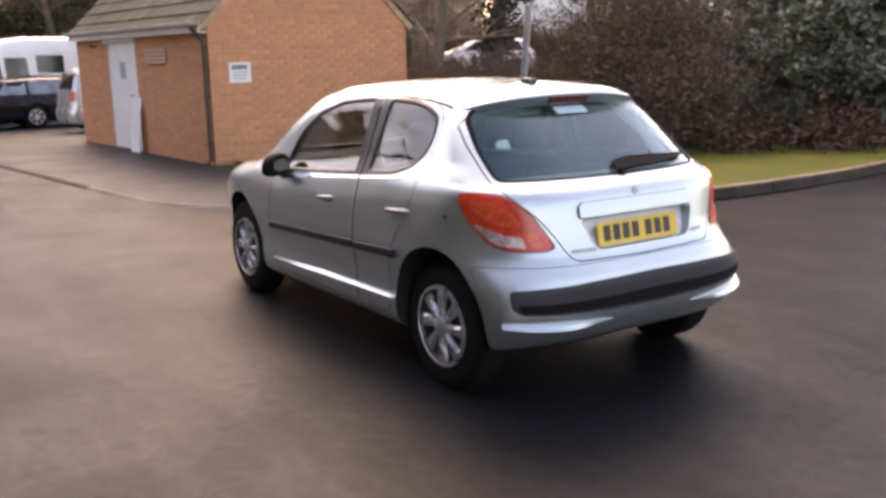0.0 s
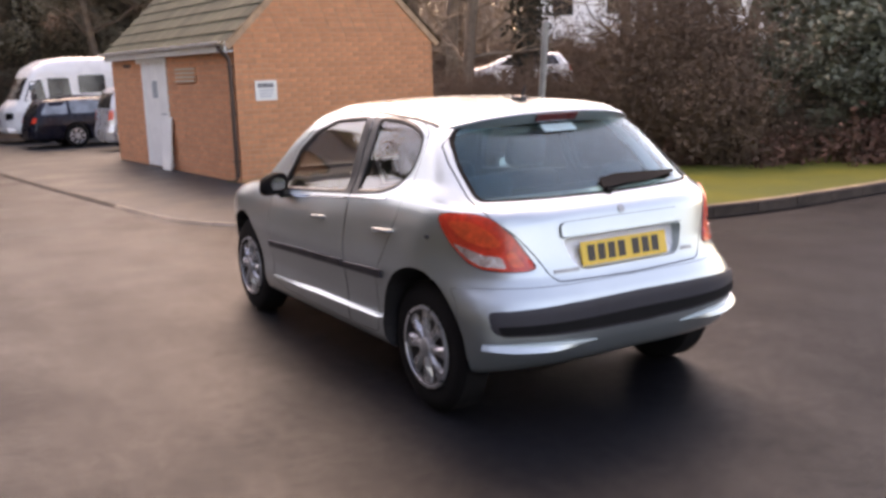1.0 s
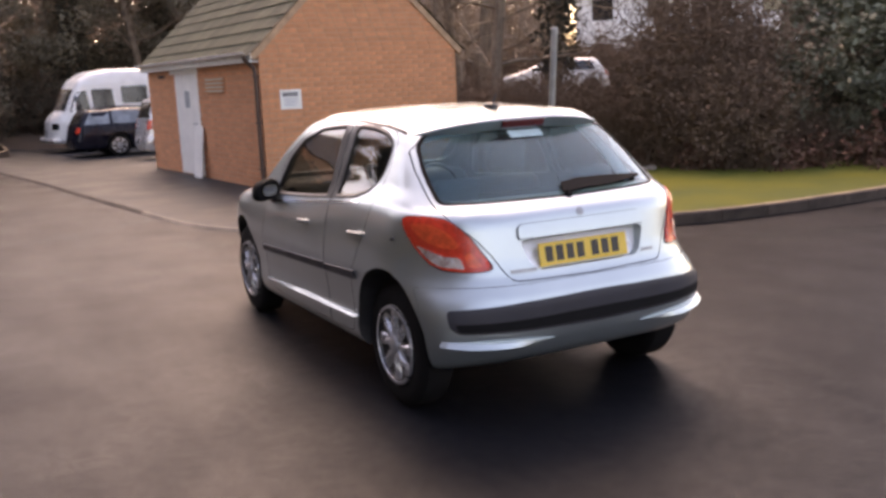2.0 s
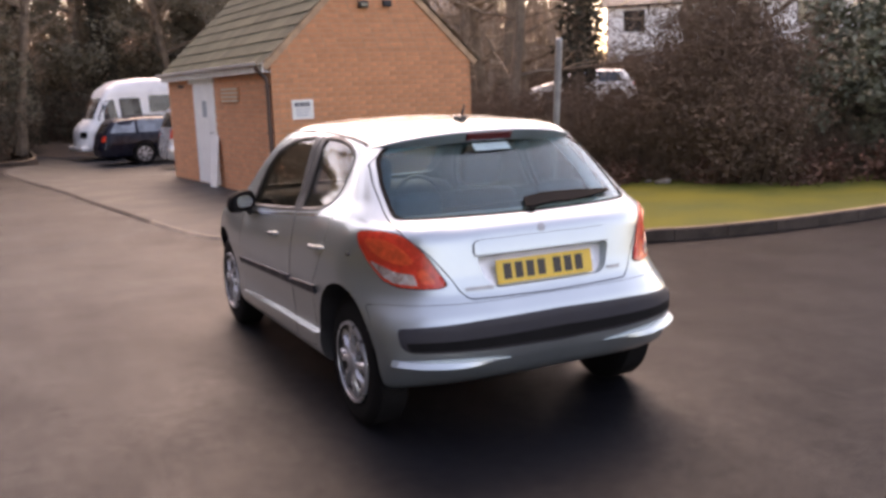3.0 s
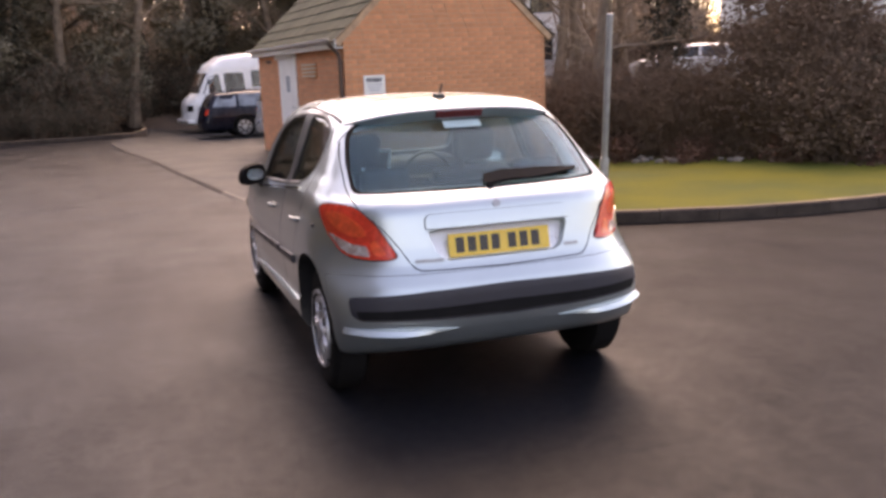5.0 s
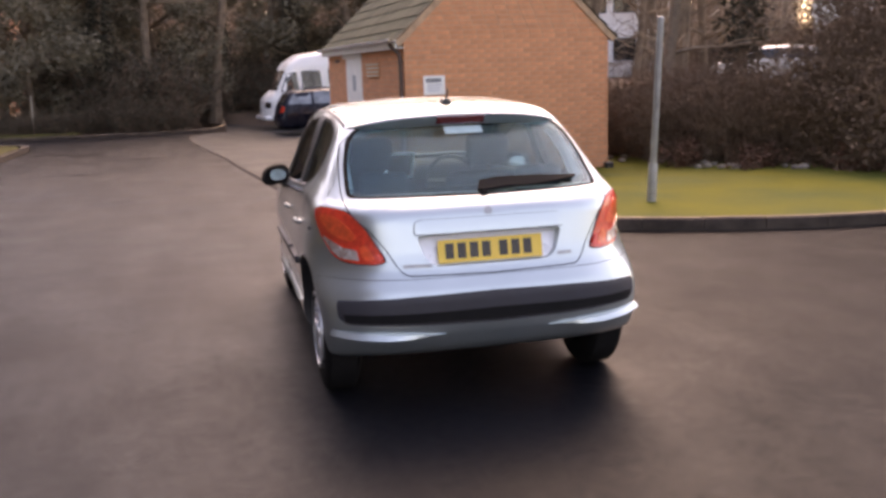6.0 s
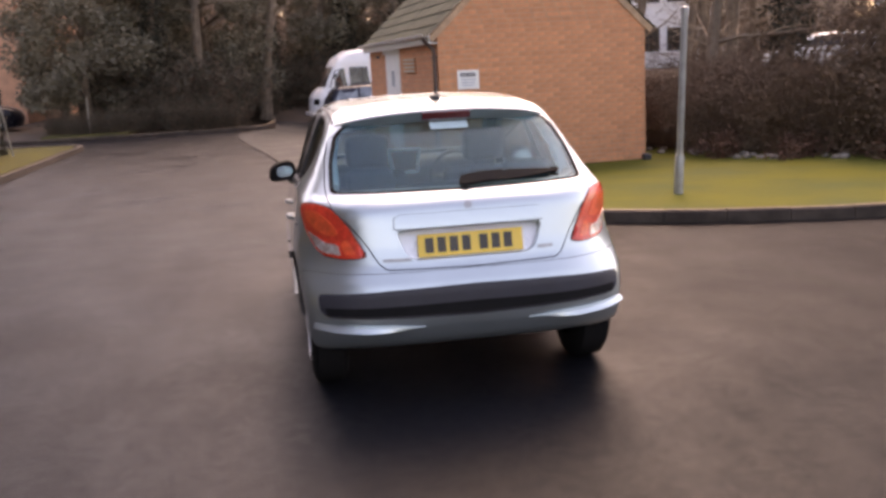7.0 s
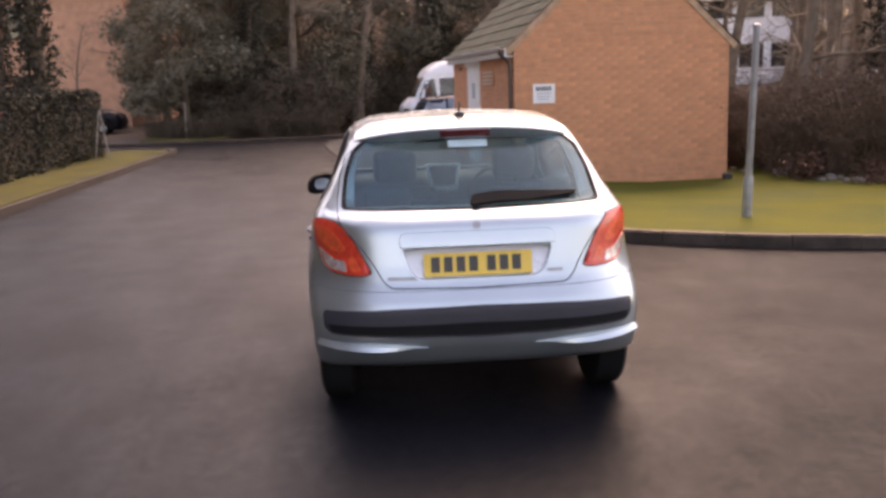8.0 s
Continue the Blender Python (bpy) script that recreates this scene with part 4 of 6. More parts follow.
def wheel(parent, x, y, z, s, radius=WHEEL_R, spokes=8, rim_r=0.203):
    """A tyre and its cover; s is the side it faces."""
    w = 0.185
    t = lathe([(-w / 2, rim_r - 0.01), (-w / 2, radius - 0.06), (-w / 2 + 0.012, radius - 0.02), (-w / 2 + 0.03, radius), (w / 2 - 0.03, radius), (w / 2 - 0.012, radius - 0.02), (w / 2, radius - 0.06), (w / 2 - 0.004, rim_r + 0.005), (w / 2 - 0.02, rim_r - 0.008)], 0, 40)
    tyre = part("tyre", t, RUBBER, None, smooth=True)
    hub = new("wheel")
    hub.parent = parent
    hub.matrix_local = Matrix.Translation((x, y, z)) @ Matrix.Rotation(0 if s > 0 else math.pi, 4, 'Z')
    tyre.parent = hub
    dish = lathe([(w / 2 - 0.02, rim_r), (w / 2 + 0.002, rim_r - 0.004), (w / 2 + 0.004, rim_r - 0.018), (w / 2 - 0.012, rim_r - 0.026), (w / 2 - 0.035, 0.10), (w / 2 - 0.03, 0.02), (w / 2 - 0.03, 0.001)], 0, 40)
    part("rim", dish, TRIM_DARK, hub, "dark dish behind the cover", smooth=True)
    ring = lathe([(w / 2 - 0.02, rim_r + 0.002), (w / 2 + 0.006, rim_r - 0.002), (w / 2 + 0.008, rim_r - 0.016), (w / 2 - 0.008, rim_r - 0.022), (w / 2 - 0.02, rim_r + 0.002)], 0, 40)
    part("rim_ring", ring, WHEEL_SILVER, hub, "silver outer ring", smooth=True)
    me = None
    for k in range(spokes):
        if me is None:
            sp = bmesh.new()
            vs = []
            for r, half, lift in ((0.035, 0.024, 0.012), (0.10, 0.024, 0.018), (0.155, 0.036, 0.012), (rim_r - 0.014, 0.050, 0.004)):
                for h, dx in ((-half, -0.006), (-half * 0.55, lift), (half * 0.55, lift), (half, -0.006)):
                    vs.append(sp.verts.new((w / 2 - 0.012 + dx, r, h)))
            for i in range(3):
                for j in range(3):
                    sp.faces.new((vs[i * 4 + j], vs[i * 4 + j + 1], vs[(i + 1) * 4 + j + 1], vs[(i + 1) * 4 + j]))
            spoke = part("spoke", sp, WHEEL_SILVER, hub)
            me = spoke.data
        else:
            spoke = link_mesh("spoke", me, WHEEL_SILVER, hub)
        spoke.matrix_local = Matrix.Rotation(k * math.tau / spokes, 4, 'X')
    part("hub_cap", lathe([(w / 2 - 0.01, 0.048), (w / 2 + 0.008, 0.045), (w / 2 + 0.014, 0.03), (w / 2 + 0.016, 0.001)], 0, 24), WHEEL_SILVER, hub, smooth=True)
    return hub


def hatchback():
    car = empty("hatchback_car")
    tagged(car, "silver five door hatchback with red tail lamps parked on the drive", "car")
    H = HATCH
    shell = body_mesh(H, "body", (-1.0, -0.15, 0.1), (1.0, 4.15, 1.6), 0.034, 1.0, 3.0, 0.75)

    class Inner:
        def f(self, p):
            v = smax(H.f(p) + 0.045, 0.40 - p[:, 2], 0.04)
            v = smax(v, 0.42 - p[:, 1], 0.04)
            arch = 0.42 - np.sqrt((p[:, 1] - HUB_R) ** 2 + (p[:, 2] - 0.31) ** 2)
            v = np.maximum(v, np.where(np.abs(p[:, 0]) > 0.5, arch, -1.0))
            return smax(v, p[:, 1] - 2.95, 0.04)
    Inner.cast = Shape.cast
    cabin = body_mesh(None, "cabin", (-1.0, 0.2, 0.2), (1.0, 3.2, 1.6), 0.05, 1.1, 2.2, 0.85, Inner())
    shell = boolean(shell, cabin, 'DIFFERENCE')
    for poly, lo, hi, ax in ((WIN_F, -1.3, 1.3, "x"), (WIN_R, -1.3, 1.3, "x"), (WIN_B, -0.6, 0.95, "y"), (WIN_W, 2.05, 4.3, "y")):
        shell = boolean(shell, prism(poly, lo, hi, ax), 'DIFFERENCE')
    for hy in (HUB_R, HUB_F):
        ring = [(hy - 0.012 + 0.372 * math.cos(a), 0.345 + 0.375 * math.sin(a)) for a in [math.tau * i / 40 for i in range(40)]]
        for lo, hi in ((-1.3, -0.56), (0.56, 1.3)):
            shell = boolean(shell, prism(ring, lo, hi, "x"), 'DIFFERENCE')
    plate_in = rounded([(-0.365, 0.868), (0.365, 0.868), (0.325, 0.755), (0.28, 0.722), (-0.28, 0.722), (-0.325, 0.755)], 0.03)
    shell = boolean(shell, prism(plate_in, -0.6, 0.18, "y"), 'DIFFERENCE')

    def split(poly, lo, hi, ax, name, label="", gap=0.005, inner=None):
        nonlocal shell
        piece = boolean(shell.copy(), prism(poly, lo, hi, ax), 'INTERSECT')
        shell = boolean(shell, prism(grow(poly, gap), lo - gap, hi + gap, ax), 'DIFFERENCE')
        return link_mesh(name, dress(H, piece, PAINT, inner or TRIM_DARK), None, car, label)
    doors = {}
    for s in (-1, 1):
        lo, hi = (-1.3, -0.45) if s < 0 else (0.45, 1.3)
        doors["f", s] = split(DOOR_F, lo, hi, "x", "front_door")
        doors["r", s] = split(DOOR_R, lo, hi, "x", "rear_door")
    gate = split(GATE, -0.6, 0.70, "y", "tailgate", "silver tailgate", 0.0055, PAINT)
    bumper = split(BUMPER, -1.3, 1.3, "x", "rear_bumper", "silver rear bumper", 0.0025)
    link_mesh("body", dress(H, shell, PAINT, TRIM_DARK), None, car, "silver metallic body shell")

    # glass, following the body, just inside the openings
    def glaze(name, poly, chart, parent, material, label):
        me = patch(H, grow(poly, 0.010), chart, -0.006, 0.010, 0.03)
        g = link_mesh(name, me, material, parent, label)
        g.visible_shadow = False
        return g
    for s in (-1, 1):
        glaze("window", WIN_F, chart_side(s), doors["f", s], GLASS, "clear side window")
        glaze("window", WIN_R, chart_side(s), doors["r", s], GLASS, "clear side window")
    glaze("rear_window", WIN_B, chart_rear, gate, GLASS_TINT, "blue grey reflecting rear window")
    glaze("windscreen", WIN_W, chart_front, car, GLASS, "clear windscreen")
    dense = []
    for i, p in enumerate(WIN_B):
        q = WIN_B[(i + 1) % len(WIN_B)]
        k = max(1, int(math.hypot(q[0] - p[0], q[1] - p[1]) / 0.025))
        dense += [(p[0] + (q[0] - p[0]) * j / k, p[1] + (q[1] - p[1]) * j / k) for j in range(k)]
    border = []
    for ring, lift in ((dense, -0.003), ([(p[0] * 0.970, 1.048 + (p[1] - 1.036) * 0.955) for p in dense], -0.0045)):
        a, b = chart_rear(np.array(ring))
        p = H.cast(a, b)
        border.append(p + H.normal(p) * lift)
    n = len(dense)
    raw("glass_border", np.concatenate(border), [(i, (i + 1) % n, n + (i + 1) % n, n + i) for i in range(n)], RUBBER, gate, "black printed border of the rear glass")
    link_mesh("sticker", patch(H, rounded([(-0.09, 1.312), (0.115, 1.312), (0.115, 1.346), (-0.09, 1.346)], 0.006), chart_rear, -0.003, 0.002, 0.05), STICKER, gate, "pale blue strip sticker at the top of the glass")

    # black frames round the side glass, and bright waist moulding
    for s in (-1, 1):
        for poly, key in ((WIN_F, "f"), (WIN_R, "r")):
            out, inn = grow(poly, 0.012), grow(poly, -0.012)
            bm = bmesh.new()
            rows = []
            for ring, proud in ((out, 0.0015), (poly, 0.004), (inn, -0.004)):
                a, b = chart_side(s)(np.array(ring))
                p = H.cast(a, b)
                p = p + H.normal(p) * proud
                rows.append([bm.verts.new(v) for v in p])
            n = len(poly)
            for r0, r1 in zip(rows, rows[1:]):
                for i in range(n):
                    bm.faces.new((r0[i], r0[(i + 1) % n], r1[(i + 1) % n], r1[i]))
            part("window_seal", bm, TRIM_DARK, doors[key, s], "black rubber window seal", smooth=True)
        for key, (ya, yb) in (("f", (2.44, 1.41)), ("r", (1.385, 0.98))):
            strip = [(ya + (yb - ya) * i / 8, 0.968 - 0.0885 * (ya + (yb - ya) * i / 8 - 1.7) - 0.028) for i in range(9)]
            poly = strip + [(y, z + 0.014) for y, z in strip[::-1]]
            link_mesh("waist_moulding", patch(H, poly, chart_side(s), 0.006, 0.004, 0.06), CHROME, doors[key, s], "thin bright waist moulding")
        for key, poly in (("f", [(1.475, 0.985), (1.482, 1.385), (1.408, 1.388), (1.408, 0.99)]), ("r", [(1.392, 0.99), (1.392, 1.388), (1.325, 1.388), (1.332, 0.995)])):
            link_mesh("pillar_cover", patch(H, poly, chart_side(s), 0.003, 0.004, 0.05), TRIM_DARK, doors[key, s], "black centre pillar cover")
        # rubbing strip, sill blade, handles
        for key, ya, yb in (("f", 2.52, 1.412), ("r", 1.388, 0.955)):
            def zs(y):
                return 0.553 + 0.040 * (2.54 - y)
            poly = [(ya, zs(ya)), ((ya + yb) / 2, zs((ya + yb) / 2)), (yb, zs(yb)), (yb - (0.015 if key == "r" else 0), zs(yb) + 0.02), (yb, zs(yb) + 0.042), ((ya + yb) / 2, zs((ya + yb) / 2) + 0.040), (ya, zs(ya) + 0.034)]
            if key == "r":
                poly = [p for i, p in enumerate(poly) if i != 3]
            link_mesh("rubbing_strip", patch(H, poly, chart_side(s), 0.016, 0.004, 0.04), STRIP_DARK, doors[key, s], "dark grey plastic rubbing strip")
        blade = [(2.50, 0.353), (1.8, 0.378), (1.02, 0.396), (0.99, 0.402), (1.02, 0.408), (1.8, 0.398), (2.50, 0.362)]
        link_mesh("sill_blade", patch(H, blade, chart_side(s), lambda q: 0.022 - 0.016 * np.clip((q[:, 1] - 0.376 - 0.026 * (1.8 - q[:, 0])) / 0.022, 0, 1), 0.004, 0.05), PAINT, car, "silver raised sill moulding")
        for key, y0, z0, ln in (("f", 1.665, 0.838, 0.16), ("r", 0.845, 0.862, 0.20)):
            hb = bmesh.new()
            a, b = chart_side(s)(np.array([[y0, z0], [y0 + ln, z0 - 0.012]]))
            p = H.cast(a, b)
            p0, p1 = Vector(p[0]), Vector(p[1])
            off = Vector((s, 0, 0.1))
            add_tube(hb, [p0 - off * 0.01, p0 + off * 0.016 + (p1 - p0) * 0.10, p0 + off * 0.023 + (p1 - p0) * 0.5, p1 + off * 0.016 - (p1 - p0) * 0.10, p1 - off * 0.01], [0.008, 0.012, 0.012, 0.012, 0.008], 8)
            door = doors[key, s]
            part("handle", hb, HANDLE_SILVER, door, "silver door handle", smooth=True)
            cup = [(y0 + ln / 2 + 0.36 * ln * math.cos(t), z0 - 0.010 + 0.026 * math.sin(t)) for t in [math.tau * i / 20 for i in range(20)]]
            link_mesh("handle_recess", patch(H, cup, chart_side(s), 0.0015, 0.003, 0.04), PAINT, door, "smooth hand recess")

    # tail lamps
    lamp = [(0.905, 0.982), (0.85, 0.992), (0.76, 0.992), (0.68, 0.982), (0.628, 0.960), (0.555, 0.898), (0.496, 0.818), (0.448, 0.752), (0.49, 0.742), (0.58, 0.742), (0.68, 0.750), (0.755, 0.778), (0.83, 0.85), (0.885, 0.93)]
    lamp = rounded(lamp, 0.025, 2)
    clear = rounded([(0.575, 0.754), (0.69, 0.762), (0.755, 0.792), (0.822, 0.862), (0.75, 0.838), (0.68, 0.812), (0.60, 0.806)], 0.012, 2)
    glow = rounded([(0.86, 0.962), (0.74, 0.962), (0.645, 0.915), (0.59, 0.852), (0.66, 0.845), (0.74, 0.868), (0.80, 0.90)], 0.03, 2)
    brake = rounded([(0.555, 0.838), (0.495, 0.760), (0.555, 0.758), (0.585, 0.815)], 0.018, 2)
    for s in (-1, 1):
        lob = link_mesh("tail_lamp", patch(H, lamp, chart_corner(s), 0.007, 0.012, 0.025), LENS_RED, car, "red and orange wraparound tail lamp")
        link_mesh("clear_lens", patch(H, clear, chart_corner(s), 0.0095, 0.0, 0.02), LENS_CLEAR, lob, "clear reversing lens")
        link_mesh("orange_lens", patch(H, glow, chart_corner(s), 0.0095, 0.0, 0.02), LENS_AMBER, lob, "orange red upper lens")
        link_mesh("lower_lens", patch(H, brake, chart_corner(s), 0.0095, 0.0, 0.02), LENS_AMBER, lob, "orange lower lens")
        link_mesh("lamp_seal", patch(H, grow(lamp, 0.005), chart_corner(s), 0.0015, 0.006, 0.03), TRIM_DARK, lob, "thin black lamp seal")

    # bumper band, blades and lower skirt
    band = rounded([(-0.905, 0.578), (-0.5, 0.598), (0, 0.604), (0.5, 0.598), (0.905, 0.578), (0.885, 0.50), (0.84, 0.474), (0.4, 0.462), (0, 0.457), (-0.4, 0.462), (-0.84, 0.474), (-0.885, 0.50)], 0.02, 2)
    link_mesh("bumper_band", patch(H, band, chart_round, 0.012, 0.006, 0.03), STRIP_DARK, bumper, "dark grey plastic bumper band")
    low = rounded([(-0.86, 0.520), (0, 0.526), (0.86, 0.520), (0.84, 0.484), (0, 0.468), (-0.84, 0.484)], 0.01, 2)
    link_mesh("band_groove", patch(H, low, chart_round, 0.0165, 0.0, 0.04), RUBBER, bumper, "darker lower half of the band")
    for s in (-1, 1):
        bl = [(s * 0.93, 0.440), (s * 0.80, 0.433), (s * 0.55, 0.424), (s * 0.335, 0.411), (s * 0.55, 0.409), (s * 0.80, 0.413), (s * 0.93, 0.420)]
        link_mesh("bumper_blade", patch(H, bl, chart_round, lambda q: 0.003 + np.clip((np.abs(q[:, 0]) - 0.335) / 0.3, 0, 1) * (0.036 - 0.030 * np.clip((q[:, 1] - 0.408) / 0.028, 0, 1)), 0.004, 0.03), PAINT, bumper, "raised silver bumper edge")

    # tailgate garnish, plate, badge, wiper, spoiler with stop lamp
    gar = rounded([(-0.372, 0.872), (0.372, 0.872), (0.368, 0.925), (0.345, 0.938), (-0.345, 0.938), (-0.368, 0.925)], 0.015, 2)
    link_mesh("garnish", patch(H, gar, chart_rear, 0.014, 0.004, 0.05), PAINT, gate, "silver garnish bar above the plate")
    link_mesh("garnish_gap", patch(H, grow(gar, 0.0035), chart_rear, 0.0025, 0.002, 0.05), STRIP_DARK, gate, "dark shut line round the garnish")
    link_mesh("plate_recess", patch(H, grow(plate_in, 0.004), chart_rear, lambda q: -0.034 - 0.028 * np.clip((q[:, 1] - 0.722) / 0.146, 0, 1), 0.07, 0.05), RECESS_PALE, gate, "bright pale recess round the plate")
    plate = part("number_plate", box((-0.262, -0.003, -0.056), (0.262, 0.003, 0.056), 0.003), PLATE_YELLOW, gate, "yellow number plate with dark bars")
    plate.matrix_local = pose(0, 0.119, 0.784, -11, 0, 0)
    x = -0.226
    for k in range(7):
        part("plate_bar", box((x, -0.0055, -0.036), (x + 0.042, -0.0032, 0.038)), PLATE_INK, plate)
        x += 0.061 if k != 3 else 0.086
    link_mesh("badge", patch(H, [(0.02 * math.cos(t), 0.965 + 0.018 * math.sin(t)) for t in [math.tau * i / 16 for i in range(16)]], chart_rear, 0.004, 0.003, 0.03), STEEL, gate, "small plain bright badge")
    for x0, x1, z in ((-0.435, -0.30, 0.722), (0.33, 0.405, 0.735)):
        link_mesh("lettering_bar", patch(H, [(x0, z), (x1, z), (x1, z + 0.016), (x0, z + 0.016)], chart_rear, 0.004, 0.002, 0.05), STEEL, gate, "small grey lettering bar")
    wp = bmesh.new()
    add_box(wp, (-0.010, 0.230, 1.026), (0.026, 0.268, 1.050), 0.011, None, 2)
    wiper = part("rear_wiper", wp, RUBBER, gate, "black rear wiper across the foot of the glass", smooth=True)
    arm = bmesh.new()
    add_tube(arm, [(0.0, 0.250, 1.052), (0.12, 0.262, 1.064), (0.30, 0.292, 1.072)], [0.012, 0.010, 0.008], 8)
    part("wiper_arm", arm, RUBBER, wiper, smooth=True)
    link_mesh("wiper_blade", patch(H, [(-0.02, 1.046), (0.28, 1.056), (0.52, 1.074), (0.525, 1.084), (0.28, 1.096), (0.10, 1.098), (0.0, 1.086)], chart_rear, 0.014, -0.003, 0.04), RUBBER, wiper)
    sp = bmesh.new()
    rows = []
    for i in range(25):
        x = -0.585 + 1.17 * i / 24
        e = abs(x) / 0.585
        zt = 1.416 - 0.10 * x * x - 0.030 * e ** 5
        y0 = 0.612 + 0.15 * e ** 4
        rows.append([sp.verts.new(v) for v in ((x, y0 + 0.24, zt + 0.027), (x, y0 + 0.09, zt + 0.012), (x, y0 + 0.010, zt), (x, y0, zt - 0.010), (x, y0 + 0.036, zt - 0.060), (x, y0 + 0.06, zt - 0.066), (x, y0 + 0.22, zt - 0.03))])
    for r0, r1 in zip(rows, rows[1:]):
        for j in range(7):
            sp.faces.new((r0[j], r0[(j + 1) % 7], r1[(j + 1) % 7], r1[j]))
    sp.faces.new(rows[0])
    sp.faces.new(rows[-1][::-1])
    spoiler = part("roof_spoiler", sp, PAINT, car, "silver roof spoiler lip", smooth=True)
    part("stop_lamp", box((-0.130, -0.006, -0.023), (0.130, 0.010, 0.023), 0.004, Matrix.Translation((0, 0.626, 1.380)) @ Matrix.Rotation(radians(32), 4, "X")), LENS_DARK, spoiler, "dark red high stop lamp")
    part("key_lock", tube([(-0.795, 0.545, 0.875), (-0.832, 0.545, 0.875)], 0.009, 10), TRIM_DARK, car, "small dark fuel lock")

    # aerial, roof gutters, mirrors
    an = bmesh.new()
    add_box(an, (-0.024, 0.90, 1.448), (0.024, 0.99, 1.482), 0.012, None, 2)
    aerial = part("aerial", an, TRIM_DARK, car, "black roof aerial", smooth=True)
    part("aerial_rod", tube([(0, 0.925, 1.475), (0, 0.885, 1.535)], [0.008, 0.003], 8), TRIM_DARK, aerial, smooth=True)
    for s in (-1, 1):
        mb = bmesh.new()
        bmesh.ops.create_uvsphere(mb, u_segments=28, v_segments=18, radius=1.0)
        for v in mb.verts:
            x, y, z = (math.copysign(abs(c) ** 0.72, c) for c in v.co)
            y = max(y, -0.62) if y < 0 else y * 1.25
            v.co = (x * 0.108 * (1 + 0.10 * z * s), y * 0.062, z * 0.078 - 0.016 * x * s)
        mir = part("door_mirror", mb, RUBBER, car, "rounded black door mirror", smooth=True)
        mir.matrix_local = pose(s * 0.868, 2.345, 0.968, 0, 0, 18 if s < 0 else -9) @ Matrix.Scale(0.86, 4)
        disc = [(0.066 * math.copysign(abs(math.cos(t)) ** 0.75, math.cos(t)), 0.044 * math.copysign(abs(math.sin(t)) ** 0.75, math.sin(t))) for t in [math.tau * i / 28 for i in range(28)]]
        mg = part("mirror_glass", prism(disc, -0.005, 0.0, "y"), CHROME, mir, "mirror glass")
        mg.matrix_local = pose(0.0, -0.0450, 0.0, -8, 0, 0)
        part("mirror_arm", tube([(-s * 0.055, 0.0, -0.060), (-s * 0.085, 0.0, -0.098), (-s * 0.150, 0.005, -0.120)], [0.030, 0.026, 0.034], 10), TRIM_DARK, mir, smooth=True)
    for s in (-1, 1):
        ys = [0.80 + 1.45 * i / 30 for i in range(31)]
        bm = bmesh.new()
        rows = []
        for dx, dz in ((0.583, 0.0), (0.590, 0.002), (0.597, 0.0)):
            q = np.array([[s * dx, y, 1.0] for y in ys])
            p = H.cast(q, q + np.array([0, 0, 0.8]))
            rows.append([bm.verts.new(v + np.array([0, 0, 0.002 + dz])) for v in p])
        for r0, r1 in zip(rows, rows[1:]):
            for i in range(30):
                bm.faces.new((r0[i], r0[i + 1], r1[i + 1], r1[i]))
        part("roof_channel", bm, STRIP_DARK, car, "thin dark roof channel strip")

    # wheels
    for s in (-1, 1):
        for y in (HUB_R, HUB_F):
            wheel(car, s * 0.708, y, WHEEL_R, s)
    lin = bmesh.new()
    for y in (HUB_R, HUB_F):
        add_box(lin, (-0.70, y - 0.08, 0.24), (0.70, y + 0.08, 0.36), 0.03)
    part("axle", lin, TRIM_DARK, car, "dark axle under the floor")

    # cabin
    def seat(x, y, back_tilt, w, name, headrest=True):
        m = Matrix.Translation((x, y, 0.42))
        st = part(name, box((-w / 2, -0.02, 0.0), (w / 2, 0.50, 0.16), 0.05, m, 3), SEAT, car, "charcoal fabric seat", smooth=True)
        mb = m @ Matrix.Rotation(radians(back_tilt), 4, 'X')
        part("backrest", box((-w / 2, -0.14, 0.06), (w / 2, 0.0, 0.62), 0.05, mb, 3), SEAT, st, smooth=True)
        return st, mb
    for x in (-0.36, 0.36):
        st, mb = seat(x, 1.62, 12, 0.50, "front_seat")
        part("headrest", box((-0.13, -0.12, 0.66), (0.13, -0.02, 0.86), 0.045, mb, 3), SEAT, st, smooth=True)
    st, mb = seat(0, 0.86, 14, 1.28, "rear_seat")
    for x in (-0.42, 0.42):
        part("headrest", box((x - 0.13, -0.12, 0.60), (x + 0.13, -0.03, 0.74), 0.04, mb, 3), SEAT, st, smooth=True)
    part("parcel_shelf", box((-0.62, 0.40, 0.985), (0.62, 0.82, 1.005), 0.008), CABIN, car, "dark parcel shelf")
    part("dashboard", box((-0.70, 2.42, 0.60), (0.70, 2.95, 0.98), 0.07, None, 3), CABIN, car, "dark dashboard", smooth=True)
    sw = bmesh.new()
    pts = [(0.36 + 0.18 * math.cos(a), 2.30 + 0.05 * math.sin(a), 0.86 + 0.17 * math.sin(a)) for a in [math.tau * i / 24 for i in range(25)]]
    add_tube(sw, pts, 0.015, 8, False)
    add_tube(sw, [(0.18, 2.30, 0.86), (0.36, 2.33, 0.85), (0.54, 2.30, 0.86)], 0.018, 8)
    add_tube(sw, [(0.36, 2.30, 0.85), (0.36, 2.26, 0.70)], 0.018, 8)
    part("steering_wheel", sw, TRIM_DARK, car, smooth=True)
    con = bmesh.new()
    ring = [(-0.115, 1.055), (0.115, 1.055), (0.085, 0.895), (-0.085, 0.895)]
